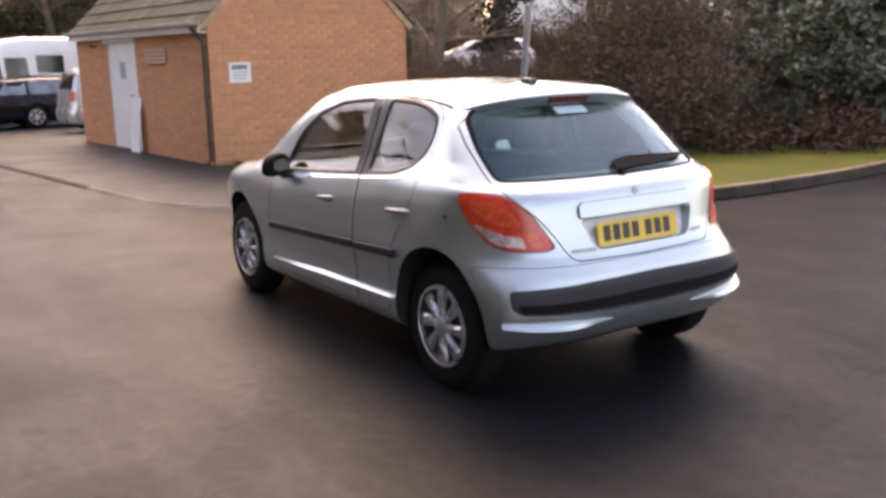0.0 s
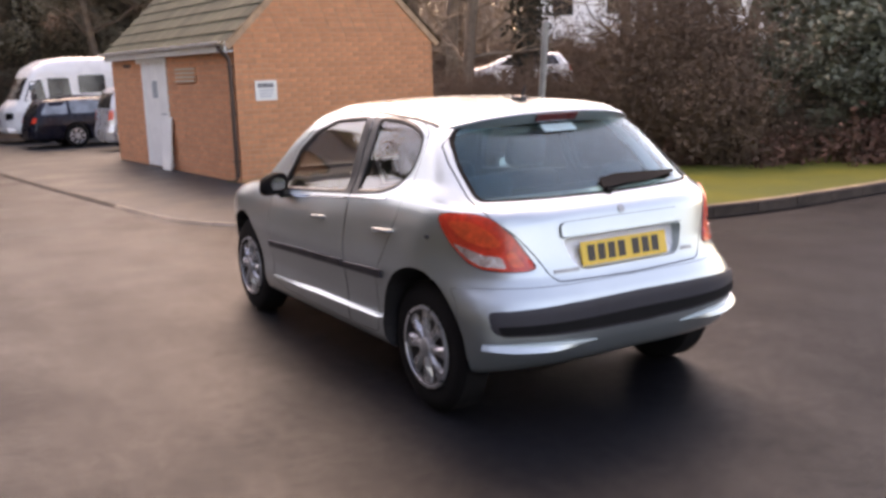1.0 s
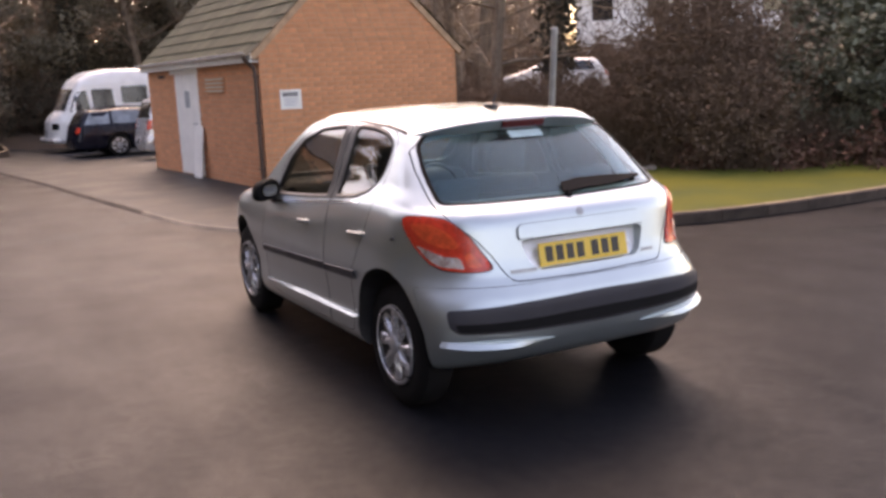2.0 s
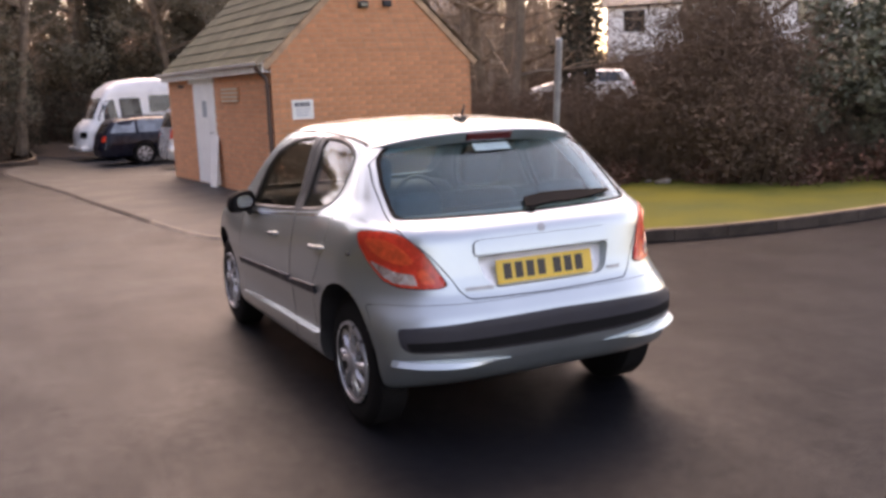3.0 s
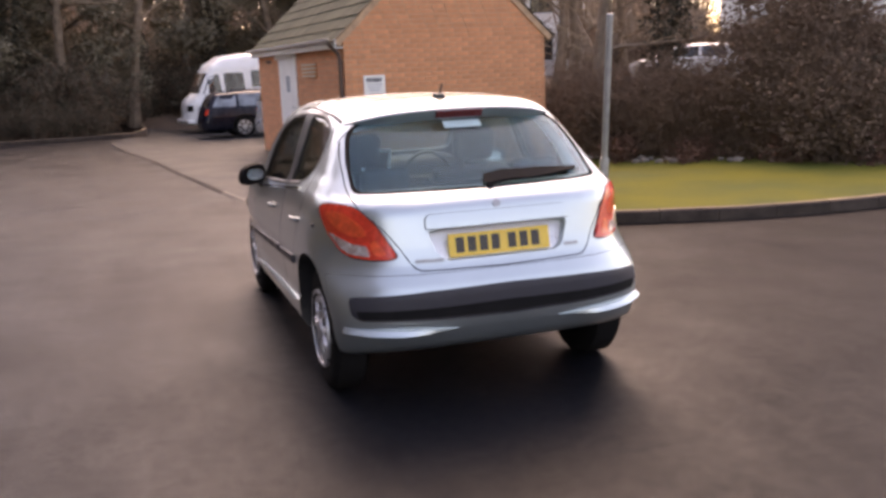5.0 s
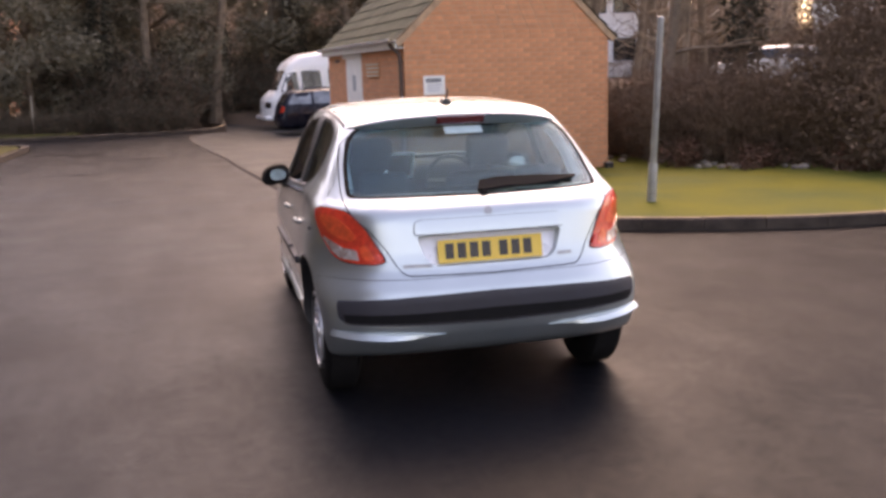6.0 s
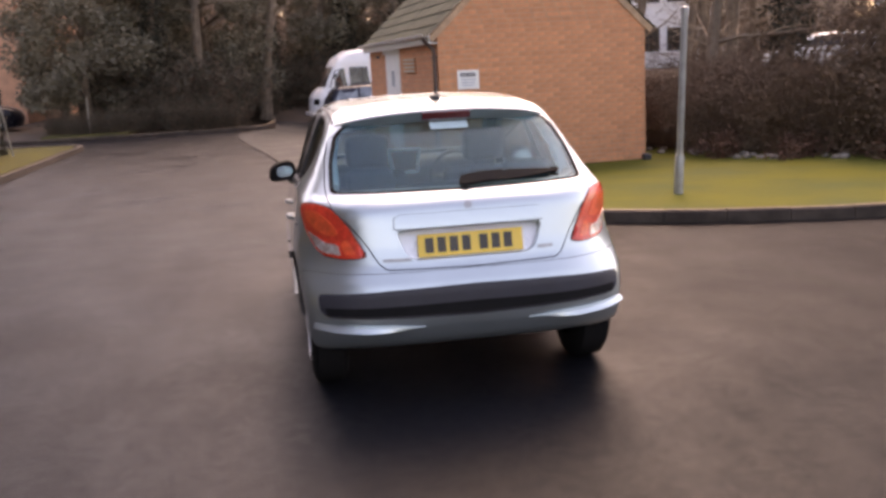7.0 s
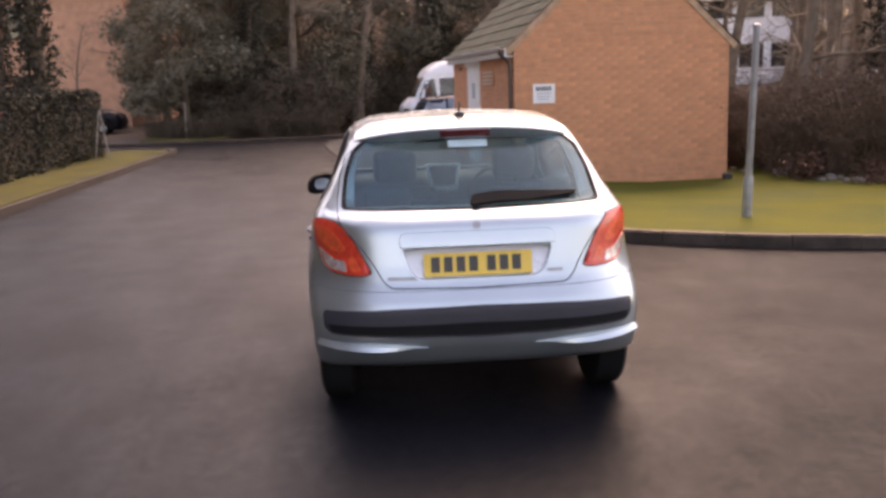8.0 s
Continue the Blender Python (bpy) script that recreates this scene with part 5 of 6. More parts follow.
    for a, b in zip(ring, ring[1:] + ring[:1]):
        add_tube(con, [(a[0], 2.40 - 0.25 * (a[1] - 1.0) * -1, a[1]), (b[0], 2.40 - 0.25 * (b[1] - 1.0) * -1, b[1])], 0.012, 6)
    frame_ob = part("console_frame", con, CABIN_PALE, car, "pale trapezoid frame of the centre console", smooth=True)
    part("console_panel", prism([(-0.11, 1.05), (0.11, 1.05), (0.08, 0.90), (-0.08, 0.90)], 2.41, 2.50, "y"), CABIN, frame_ob, "dark console panel")
    part("cabin_mirror", box((-0.11, 2.20, 1.27), (0.11, 2.225, 1.335), 0.01), TRIM_DARK, car, "cabin rear view mirror")
    for s in (-1, 1):
        pil = bmesh.new()
        add_tube(pil, [(s * 0.625, 0.56, 1.04), (s * 0.615, 0.72, 1.18), (s * 0.575, 0.86, 1.30), (s * 0.53, 0.95, 1.365)], [0.035, 0.03, 0.028, 0.022], 8)
        part("pillar_trim", pil, CABIN_PALE, car, "pale grey inner pillar trim", smooth=True)
    return car


hatchback()


# ---------------------------------------------------------------- vegetation
def tube_into(verts, faces, pts, radii, sides=3):
    base = len(verts)
    for i, p in enumerate(pts):
        d = (pts[min(i + 1, len(pts) - 1)] - pts[max(i - 1, 0)])
        d = d.normalized() if d.length > 1e-6 else Vector((0, 0, 1))
        a = d.orthogonal().normalized()
        b = d.cross(a)
        for k in range(sides):
            t = k * math.tau / sides
            verts.append((p + (a * math.cos(t) + b * math.sin(t)) * radii[i])[:])
    for i in range(len(pts) - 1):
        for k in range(sides):
            faces.append((base + i * sides + k, base + i * sides + (k + 1) % sides, base + (i + 1) * sides + (k + 1) % sides, base + (i + 1) * sides + k))


def leaf_into(verts, faces, p, size, rng):
    a = Vector((rng.gauss(0, 1), rng.gauss(0, 1), rng.gauss(0, 0.6))).normalized()
    b = a.cross(Vector((rng.gauss(0, 1), rng.gauss(0, 1), rng.gauss(0, 1)))).normalized()
    k = len(verts)
    verts += [(p - a * size)[:], (p + b * size * 0.45)[:], (p + a * size)[:], (p - b * size * 0.45)[:]]
    faces.append((k, k + 1, k + 2, k + 3))


def bend(p, d, length, n, wob, rng, up=0.0):
    pts = [p]
    d = d.normalized()
    for _ in range(n):
        d = (d + Vector((rng.gauss(0, wob), rng.gauss(0, wob), rng.gauss(0, wob) + up))).normalized()
        pts.append(pts[-1] + d * length / n)
    return pts


def bare_tree_meshes(seed, h, spread=0.33, ivy=0):
    rng = random.Random(seed)
    tv, tf, cv, cf, lv, lf = [], [], [], [], [], []
    trunk = bend(Vector((0, 0, -0.2)), Vector((rng.uniform(-.06, .06), rng.uniform(-.06, .06), 1)), h, 9, 0.05, rng, 0.03)
    r0 = h * 0.016
    tube_into(tv, tf, trunk, [r0 * (1.35 if i == 0 else 1 - 0.088 * i) for i in range(10)], 8)
    for k in range(15):
        s = rng.uniform(0.5 if ivy else 0.16, 0.97)
        i = int(s * 9)
        p = trunk[i].lerp(trunk[min(9, i + 1)], s * 9 - i)
        a = rng.uniform(0, math.tau)
        ln = h * spread * (1.1 - 0.7 * s) * rng.uniform(0.7, 1.2)
        limb = bend(p, Vector((math.cos(a), math.sin(a), rng.uniform(0.2, 0.9))), ln, 5, 0.16, rng, 0.05)
        rr = r0 * 0.42 * (1.1 - s)
        tube_into(tv, tf, limb, [rr * (1 - 0.16 * j) + 0.004 for j in range(6)], 5)
        for j in range(8):
            q = limb[rng.randint(1, 5)]
            a = rng.uniform(0, math.tau)
            b = bend(q, Vector((math.cos(a), math.sin(a), rng.uniform(-0.1, 0.8))), ln * rng.uniform(0.25, 0.5), 3, 0.2, rng, 0.03)
            tube_into(cv, cf, b, [rr * 0.35 + 0.003, rr * 0.25 + 0.003, rr * 0.15 + 0.002, 0.002], 3)
            for _ in range(9):
                q2 = b[rng.randint(1, 3)]
                t = bend(q2, Vector((rng.gauss(0, 1), rng.gauss(0, 1), rng.gauss(0.2, 0.6))), ln * rng.uniform(0.12, 0.28), 2, 0.25, rng)
                tube_into(cv, cf, t, [0.006, 0.004, 0.001], 3)
    if ivy:
        for _ in range(ivy):
            s = rng.random() ** 0.8 * 8.0
            i = int(s)
            p = trunk[i].lerp(trunk[i + 1], s - i)
            a = rng.uniform(0, math.tau)
            r = r0 * (1.2 - 0.07 * s) + abs(rng.gauss(0, 0.15)) + 0.02
            leaf_into(lv, lf, p + Vector((math.cos(a) * r, math.sin(a) * r, rng.uniform(-.1, .1))), rng.uniform(0.05, 0.10), rng)
    return (tv, tf), (cv, cf), (lv, lf)


def bare_tree(seed, h, m, label, spread=0.33, ivy=0):
    t, c, l = bare_tree_meshes(seed, h, spread, ivy)
    ob = empty("tree", m)
    tagged(ob, label, "tree")
    raw("trunk", *t, BARK, ob, "damp brown bark")
    raw("crown", *c, TWIG, ob, "bare winter twigs")
    if l[0]:
        raw("ivy", *l, LEAF_HEDGE, ob, "dark ivy on the trunk")
    return ob


def evergreen(seed, h, r, count, material, m, label, name="evergreen_tree", category="tree", low=0.06, size=(0.06, 0.12)):
    """A trunk with limbs and a crown of leaf sprays in uneven clumps."""
    rng = random.Random(seed)
    tv, tf, lv, lf = [], [], [], []
    trunk = bend(Vector((0, 0, -0.2)), Vector((0, 0, 1)), h * 0.95, 6, 0.05, rng, 0.05)
    tube_into(tv, tf, trunk, [h * 0.018 * (1 - 0.14 * i) for i in range(7)], 7)
    clumps = []
    for k in range(int(22 + h * 4)):
        s = low + (1 - low) * rng.random()
        wide = r * (0.45 + 0.65 * math.sin(math.pi * min(1, (s * 0.92 + 0.12)))) * rng.uniform(0.45, 1.1)
        a = rng.uniform(0, math.tau)
        c = Vector((math.cos(a) * wide, math.sin(a) * wide, s * h))
        clumps.append((c, r * rng.uniform(0.22, 0.42)))
        q = trunk[min(6, int(s * 6))]
        tube_into(tv, tf, [q, q.lerp(c, 0.5) + Vector((0, 0, 0.1)), c], [h * 0.006, h * 0.004, 0.004], 4)
    for k in range(count):
        c, cr = clumps[k % len(clumps)]
        d = Vector((rng.gauss(0, 1), rng.gauss(0, 1), rng.gauss(0, 0.8))).normalized() * cr * rng.random() ** 0.4
        leaf_into(lv, lf, c + d, rng.uniform(*size), rng)
    ob = empty(name, m)
    tagged(ob, label, category)
    raw("trunk", tv, tf, BARK, ob)
    raw("crown", lv, lf, material, ob)
    return ob


def shrub(seed, h, r, stems, m, label, material=None, leaves=0, leaf_mat=None, leaf_size=(0.03, 0.06)):
    """Many stems from one foot, arching out, with fine side twigs."""
    rng = random.Random(seed)
    v, f, lv, lf = [], [], [], []
    for _ in range(stems):
        a = rng.uniform(0, math.tau)
        lean = rng.random() ** 0.7 * r / h * 1.3
        foot = Vector((rng.gauss(0, r * 0.35), rng.gauss(0, r * 0.35), -0.05))
        stem = bend(foot, Vector((math.cos(a) * lean, math.sin(a) * lean, 1)), h * rng.uniform(0.5, 1.05), 5, 0.13, rng, -0.02)
        tube_into(v, f, stem, [0.014, 0.011, 0.009, 0.007, 0.005, 0.002], 3)
        for _ in range(11):
            q = stem[rng.randint(1, 5)]
            t = bend(q, Vector((rng.gauss(0, 1), rng.gauss(0, 1), rng.gauss(0.35, 0.5))), h * rng.uniform(0.10, 0.26), 2, 0.25, rng)
            tube_into(v, f, t, [0.007, 0.005, 0.001], 3)
            for _ in range(leaves):
                leaf_into(lv, lf, t[rng.randint(1, 2)] + Vector((rng.gauss(0, .06), rng.gauss(0, .06), rng.gauss(0, .06))), rng.uniform(*leaf_size), rng)
    ob = empty("shrub", m)
    tagged(ob, label, "shrub")
    raw("stem_mass", v, f, material or THICKET, ob)
    if lv:
        raw("foliage", lv, lf, leaf_mat, ob)
    return ob


def spot(x, y, turn=0, s=1.0, drop=0.0):
    return pose(x, y, rise(x, y) - drop, 0, 0, turn) @ Matrix.Diagonal((s, s, s, 1))


def again(ob, x, y, turn, s=1.0, group="", wide=1.0):
    c = copy_thing(ob, spot(x, y, turn))
    c.scale = (s * wide, s * wide, s)
    if group:
        c["group"] = group
    return c


# brown thicket behind the lawn
thick = [shrub(11 + i, h, r, n, spot(x, y), "dense bare brown shrub at the back of the lawn", leaves=5, leaf_mat=THICKET, leaf_size=(0.02, 0.05)) for i, (h, r, n, x, y) in enumerate(((2.5, 1.1, 120, 8.3, 7.9), (1.7, 0.9, 110, 7.9, 6.9), (2.8, 1.2, 130, 8.5, 8.25)))]
for t in thick:
    t["group"] = "bare shrubs behind the lawn"
rng = random.Random(21)
line = curve_through([(5.9, 12.6), (6.35, 10.6), (6.7, 9.2), (7.5, 7.6), (8.3, 6.7), (8.9, 6.1)], 5)
for k, p in enumerate(line):
    for row in range(3):
        if rng.random() < 0.86:
            off = 0.45 + row * 1.25 + rng.uniform(-0.25, 0.25)
            again(rng.choice(thick), p.x + off * 0.75, p.y + off * 0.66 + rng.uniform(-0.3, 0.3), rng.uniform(0, 360), rng.uniform(0.66, 0.92) * (0.65 if p.y + off * 0.66 > 9.0 else 0.66 if p.y + off * 0.66 > 8.3 else 0.42 if p.x + off * 0.75 > 8.45 else 1.0), "bare shrubs behind the lawn")

for k, (x, y, scale) in enumerate(((8.95, 8.8, 1.22), (9.15, 8.6, 1.30), (9.35, 9.2, 1.38), (8.75, 8.3, 1.1))):
    again(thick[k % 2 * 2], x, y, 70 * k, scale * (1.0, 0.89)[k % 2], "bare shrubs behind the lawn", 0.62)

for k in range(9):
    again(thick[k % 3], 19.6 + 0.82 * k, 29.2 - 0.52 * k + (k % 2) * 0.8, 50 * k, (0.80, 1.10, 0.72)[k % 3], "bare shrubs behind the lawn", 1.2)

# low rusty undergrowth and litter along the foot
rust = shrub(41, 0.7, 0.55, 36, spot(8.3, 6.2), "low rusty leaved shrub at the lawn edge", leaves=3, leaf_mat=LEAF_RUST, leaf_size=(0.03, 0.06))
rust["group"] = "rusty low shrubs"
for x, y, a, s in ((9.2, 5.35, 60, 1.15), (9.9, 5.3, 130, 1.3), (7.5, 7.05, 200, 0.8), (6.6, 8.5, 20, 0.7), (6.25, 9.9, 300, 0.7), (10.9, 5.7, 250, 1.2)):
    again(rust, x, y, a, s, "rusty low shrubs")

# evergreen shrubs at the end of the thicket
rho = evergreen(51, 2.7, 1.25, 8000, LEAF_MID, spot(10.75, 6.7), "dark green evergreen shrub with broad leaves", "evergreen_shrub", "shrub", 0.05, (0.05, 0.10))
rho["group"] = "evergreen shrubs"
for x, y, a, s in ((11.2, 5.9, 90, 0.95), (9.55, 7.0, 150, 0.60), (10.3, 6.2, 310, 0.8), (12.0, 6.9, 90, 1.05), (13.2, 7.6, 170, 1.15), (10.9, 8.3, 240, 0.58), (14.9, 8.8, 30, 1.3), (13.1, 8.5, 300, 1.25)):
    again(rho, x, y, a, s, "evergreen shrubs")

# bare trees: the wood behind the drive and the trees above the thicket
woods = [bare_tree(61, 11, spot(-3.4, 29.0), "tall bare winter tree in the wood", 0.30), bare_tree(62, 12, spot(-1.2, 31.0), "tall bare winter tree in the wood", 0.26), bare_tree(63, 9, spot(7.8, 13.8), "bare winter tree with fine twigs", 0.40), bare_tree(64, 11, spot(-7.75, 17.4), "tall bare tree with an ivy covered trunk", 0.30, 7000)]
for w in woods[:3]:
    w["group"] = "bare winter trees"
rng = random.Random(23)
for x, y in ((-6.0, 31), (-4.6, 33.5), (-2.2, 35), (0.8, 35.5), (2.6, 37), (4.6, 34), (-9.0, 35), (-12, 37), (-15, 33), (-18, 36), (-1.0, 40), (3.5, 42), (-6.5, 41), (-11, 44), (6.5, 39), (5.9, 16.6), (13.0, 12.9), (15.2, 15.9), (14.2, 11.0), (16.5, 14), (7.5, 21), (18, 20), (20.5, 13), (15, 25), (23.8, 25.5), (8.2, 28), (10.6, 35), (24, 17), (5.6, 26), (7.0, 31), (7.6, 24.8), (10.2, 24.0), (13.0, 24.5), (9.4, 32.5), (13.8, 28), (16.2, 31), (12.2, 21.5), (14.9, 29.6), (14.6, 36), (9.0, 34.5), (11.8, 39)):
    again(rng.choice(woods[:3]), x, y, rng.uniform(0, 360), rng.uniform(0.8, 1.15), "bare winter trees")
for x, y, a in ((-8.9, 12.0, 90), (-4.9, 28.2, 200), (-0.6, 33.0, 40), (9.9, 14.6, 140), (-13.5, 29.5, 280), (2.2, 34.5, 100)):
    again(woods[3], x, y, a, rng.uniform(0.9, 1.1))

again(woods[2], -10.3, 27.4, 40, 0.42, "bare winter trees")
for x, y in ((-10.5, 8), (-12, 2), (-11, -4), (-13.5, -9), (-14, 6), (-12.5, 14), (-16, -2), (-11.5, -14), (-17, 10)):
    again(rng.choice(woods[:3]), x, y, rng.uniform(0, 360), rng.uniform(0.8, 1.1), "bare winter trees")
# dark evergreens and undergrowth of the wood
yew = evergreen(71, 6.5, 1.9, 26000, LEAF_DARK, spot(-6.8, 28.0), "dark dense evergreen tree, at the wood edge or as unseen sky screen", low=0.10, size=(0.045, 0.095))
yew["group"] = "dark evergreens"
# copies with x below -10 and y below 12: unseen, added to block the left sky
for x, y, a, s in ((-5.2, 30.5, 60, 0.95), (-2.9, 31.8, 120, 1.1), (1.8, 36.4, 260, 1.2), (4.2, 37.5, 310, 1.2), (6.8, 35, 80, 1.2), (-7.5, 36, 20, 1.4), (-14.5, 40, 70, 1.5), (-12.0, 5, 30, 0.9), (-10.6, 9.5, 15, 1.1), (-10.4, 2.2, 150, 1.1), (-10.8, -5.2, 260, 1.1), (-12.8, -1.5, 75, 1.0), (-12.2, -7.5, 110, 0.9), (-13.0, 11, 200, 1.0), (-12.5, -13, 260, 1.0), (10.5, 37, 190, 1.3), (-11.6, -8.8, 40, 1.9), (-11.3, -5.2, 200, 2.0), (-11.6, -1.6, 320, 1.9), (-11.2, 1.8, 100, 2.1), (-11.6, 5.2, 20, 2.0), (-11.6, 8.6, 170, 1.9), (-14.5, -3.4, 60, 2.2), (-14.5, 3.4, 140, 2.3), (-14.8, 9.8, 250, 2.1)):
    again(yew, x, y, a, s, "dark evergreens")
brush = shrub(81, 2.2, 1.3, 90, spot(-3.0, 27.0), "dark tangled undergrowth bush", leaves=3, leaf_mat=LEAF_HEDGE, leaf_size=(0.04, 0.08))
brush["group"] = "undergrowth bushes"
rng = random.Random(25)
for k in range(44):
    x = rng.uniform(-8.5, 3.2)
    y = 26.6 + max(0, x + 2.0) * 1.6 + rng.random() * 7.5
    if (-8.8 < x < -4.8 and y < 28.5) or x < -7.2 or (-1.9 < x < 1.5 and y < 31):
        continue
    again(brush, x, y, rng.uniform(0, 360), rng.uniform(0.6, 1.25), "undergrowth bushes")
for k in range(1, 10):
    again(brush, -8.0 + k * 0.62, 25.3 + max(0, k - 9) * 0.28 + rng.uniform(0, 0.8), rng.uniform(0, 360), rng.uniform(0.3, 0.5), "undergrowth bushes")
for x, y in ((6.0, 14.2), (7.1, 15.8), (6.6, 18.5), (9.2, 12.2), (5.9, 20.5), (11.8, 11.0), (13.2, 13.4), (15.4, 10.6)):
    again(thick[rng.randint(0, 2)], x, y, rng.uniform(0, 360), rng.uniform(0.38, 0.5), "bare shrubs behind the lawn")


rng = random.Random(27)
for k in range(26):
    b = radians(30 + 21 * k / 25) + rng.uniform(-0.01, 0.01)
    r = rng.uniform(47.5, 50.5)
    again(thick[k % 3], -2 + r * math.sin(b), -4 + r * math.cos(b), rng.uniform(0, 360), rng.uniform(0.75, 0.95), "bare shrubs behind the lawn")


def far_wood():
    """The wood beyond: countless stems and twigs that fade together."""
    rng = random.Random(31)
    v, f = [], []
    for _ in range(4200):
        a = rng.uniform(-0.75, 1.0)
        d = rng.uniform(46, 75)
        if 0.61 < a < 0.91 or (0.33 < a < 0.45 and d < 60):
            continue
        x, y = math.sin(a) * d, math.cos(a) * d
        h = rng.uniform(3, 13)
        p = Vector((x, y, rise(x, y) - 0.2))
        tube_into(v, f, bend(p, Vector((rng.gauss(0, .12), rng.gauss(0, .12), 1)), h, 3, 0.10, rng), [0.11, 0.08, 0.05, 0.01], 3)
        for _ in range(10):
            q = p + Vector((rng.gauss(0, 0.7), rng.gauss(0, 0.7), rng.uniform(0.1, 1) * h))
            tube_into(v, f, bend(q, Vector((rng.gauss(0, 1), rng.gauss(0, 1), rng.gauss(.3, .5))), rng.uniform(0.8, 2.4), 2, 0.2, rng), [0.035, 0.03, 0.005], 3)
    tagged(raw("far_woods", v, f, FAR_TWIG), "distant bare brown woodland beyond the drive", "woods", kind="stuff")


far_wood()


def behind_wood():
    """Unseen trees added behind the camera, only for the bodywork to mirror."""
    rng = random.Random(33)
    v, f = [], []
    for _ in range(700):
        a = rng.uniform(1.6, 4.7)
        d = rng.uniform(34, 48)
        p = Vector((math.sin(a) * d, math.cos(a) * d, -0.1))
        h = rng.uniform(2, 4.5)
        tube_into(v, f, bend(p, Vector((0, 0, 1)), h, 2, 0.1, rng), [0.12, 0.09, 0.02], 3)
        for _ in range(30):
            leaf_into(v, f, p + Vector((rng.gauss(0, 0.8), rng.gauss(0, 0.8), rng.uniform(0, 1) * h)), rng.uniform(0.2, 0.45), rng)
    tagged(raw("far_woods", v, f, THICKET), "unseen brown trees behind the camera, added for reflections", "woods", kind="stuff")


behind_wood()


def hedge(name, x0, x1, y0, y1, h, count, seed, label):
    rng = random.Random(seed)
    ob = empty(name, pose((x0 + x1) / 2, (y0 + y1) / 2, 0.08))
    tagged(ob, label, "hedge")
    lx, ly = (x1 - x0) / 2, (y1 - y0) / 2
    v, f, lv, lf = [], [], [], []
    for _ in range(260):
        p = Vector((rng.uniform(-lx * 0.8, lx * 0.8), rng.uniform(-ly, ly), -0.05))
        tube_into(v, f, bend(p, Vector((rng.gauss(0, .3), rng.gauss(0, .3), 1)), h * rng.uniform(0.7, 0.98), 3, 0.2, rng), [0.016, 0.012, 0.008, 0.003], 3)
    for _ in range(count):
        q = [rng.uniform(-lx, lx), rng.uniform(-ly, ly), rng.uniform(0.05, h)]
        face = rng.random()
        if face < 0.4:
            q[2] = h - abs(rng.gauss(0, 0.07))
        elif face < 0.85:
            q[0] = (lx - abs(rng.gauss(0, 0.08))) * rng.choice((-1, 1))
        else:
            q[1] = (ly - abs(rng.gauss(0, 0.08))) * rng.choice((-1, 1))
        q = Vector(q) + Vector((noise.noise((q[1] * 0.9, q[2], seed)), 0, noise.noise((q[0], q[1] * 1.1, seed + 5)))) * 0.16
        leaf_into(lv, lf, q, rng.uniform(0.035, 0.065), rng)
    raw("stem_mass", v, f, BARK, ob)
    raw("foliage", lv, lf, LEAF_HEDGE, ob, "small dark leaves with bare gaps")
    return ob


hedge("hedge", -8.75, -7.08, 7.5, 18.9, 1.58, 34000, 91, "clipped dark evergreen hedge along the grass strip")

stakes = empty("tree_stakes", pose(-6.93, 18.2, 0.09))
tagged(stakes, "pair of pale wooden stakes leaning together by the hedge", "stakes")
part("stake", tube([(-0.16, 0, -0.1), (0.02, 0, 1.12)], 0.022, 6), mat("weathered_stake", (0.30, 0.27, 0.22), 0.8, vary=0.2, scale=8, bump=0.2), stakes)
part("stake", tube([(0.17, 0.05, -0.1), (0.03, 0.03, 1.15)], 0.022, 6), bpy.data.materials["weathered_stake"], stakes)
marker = tagged(part("marker_post", tube([(-6.35, 25.2, 0.0), (-6.33, 25.2, 1.25)], 0.022, 8), bpy.data.materials["weathered_stake"], None), "thin pale marker post at the wood edge", "post")

# pale stones at the foot of the thicket
rng = random.Random(44)
for k in range(26):
    t = rng.random()
    p = line[int(t * (len(line) - 9))]
    bm = bmesh.new()
    bmesh.ops.create_icosphere(bm, subdivisions=1, radius=rng.uniform(0.04, 0.10))
    for vtx in bm.verts:
        vtx.co = Vector((vtx.co.x * rng.uniform(0.8, 1.3), vtx.co.y * rng.uniform(0.7, 1.2), vtx.co.z * 0.6))
    st = part("stone", bm, STONE, None)
    x, y = p.x - rng.uniform(0.0, 0.45), p.y - rng.uniform(0.0, 0.45)
    st.location = (x, y, 0.125 - lawn_fall(x, y))
    tagged(st, "small pale stone at the edge of the lawn", "stone", "edging stones")


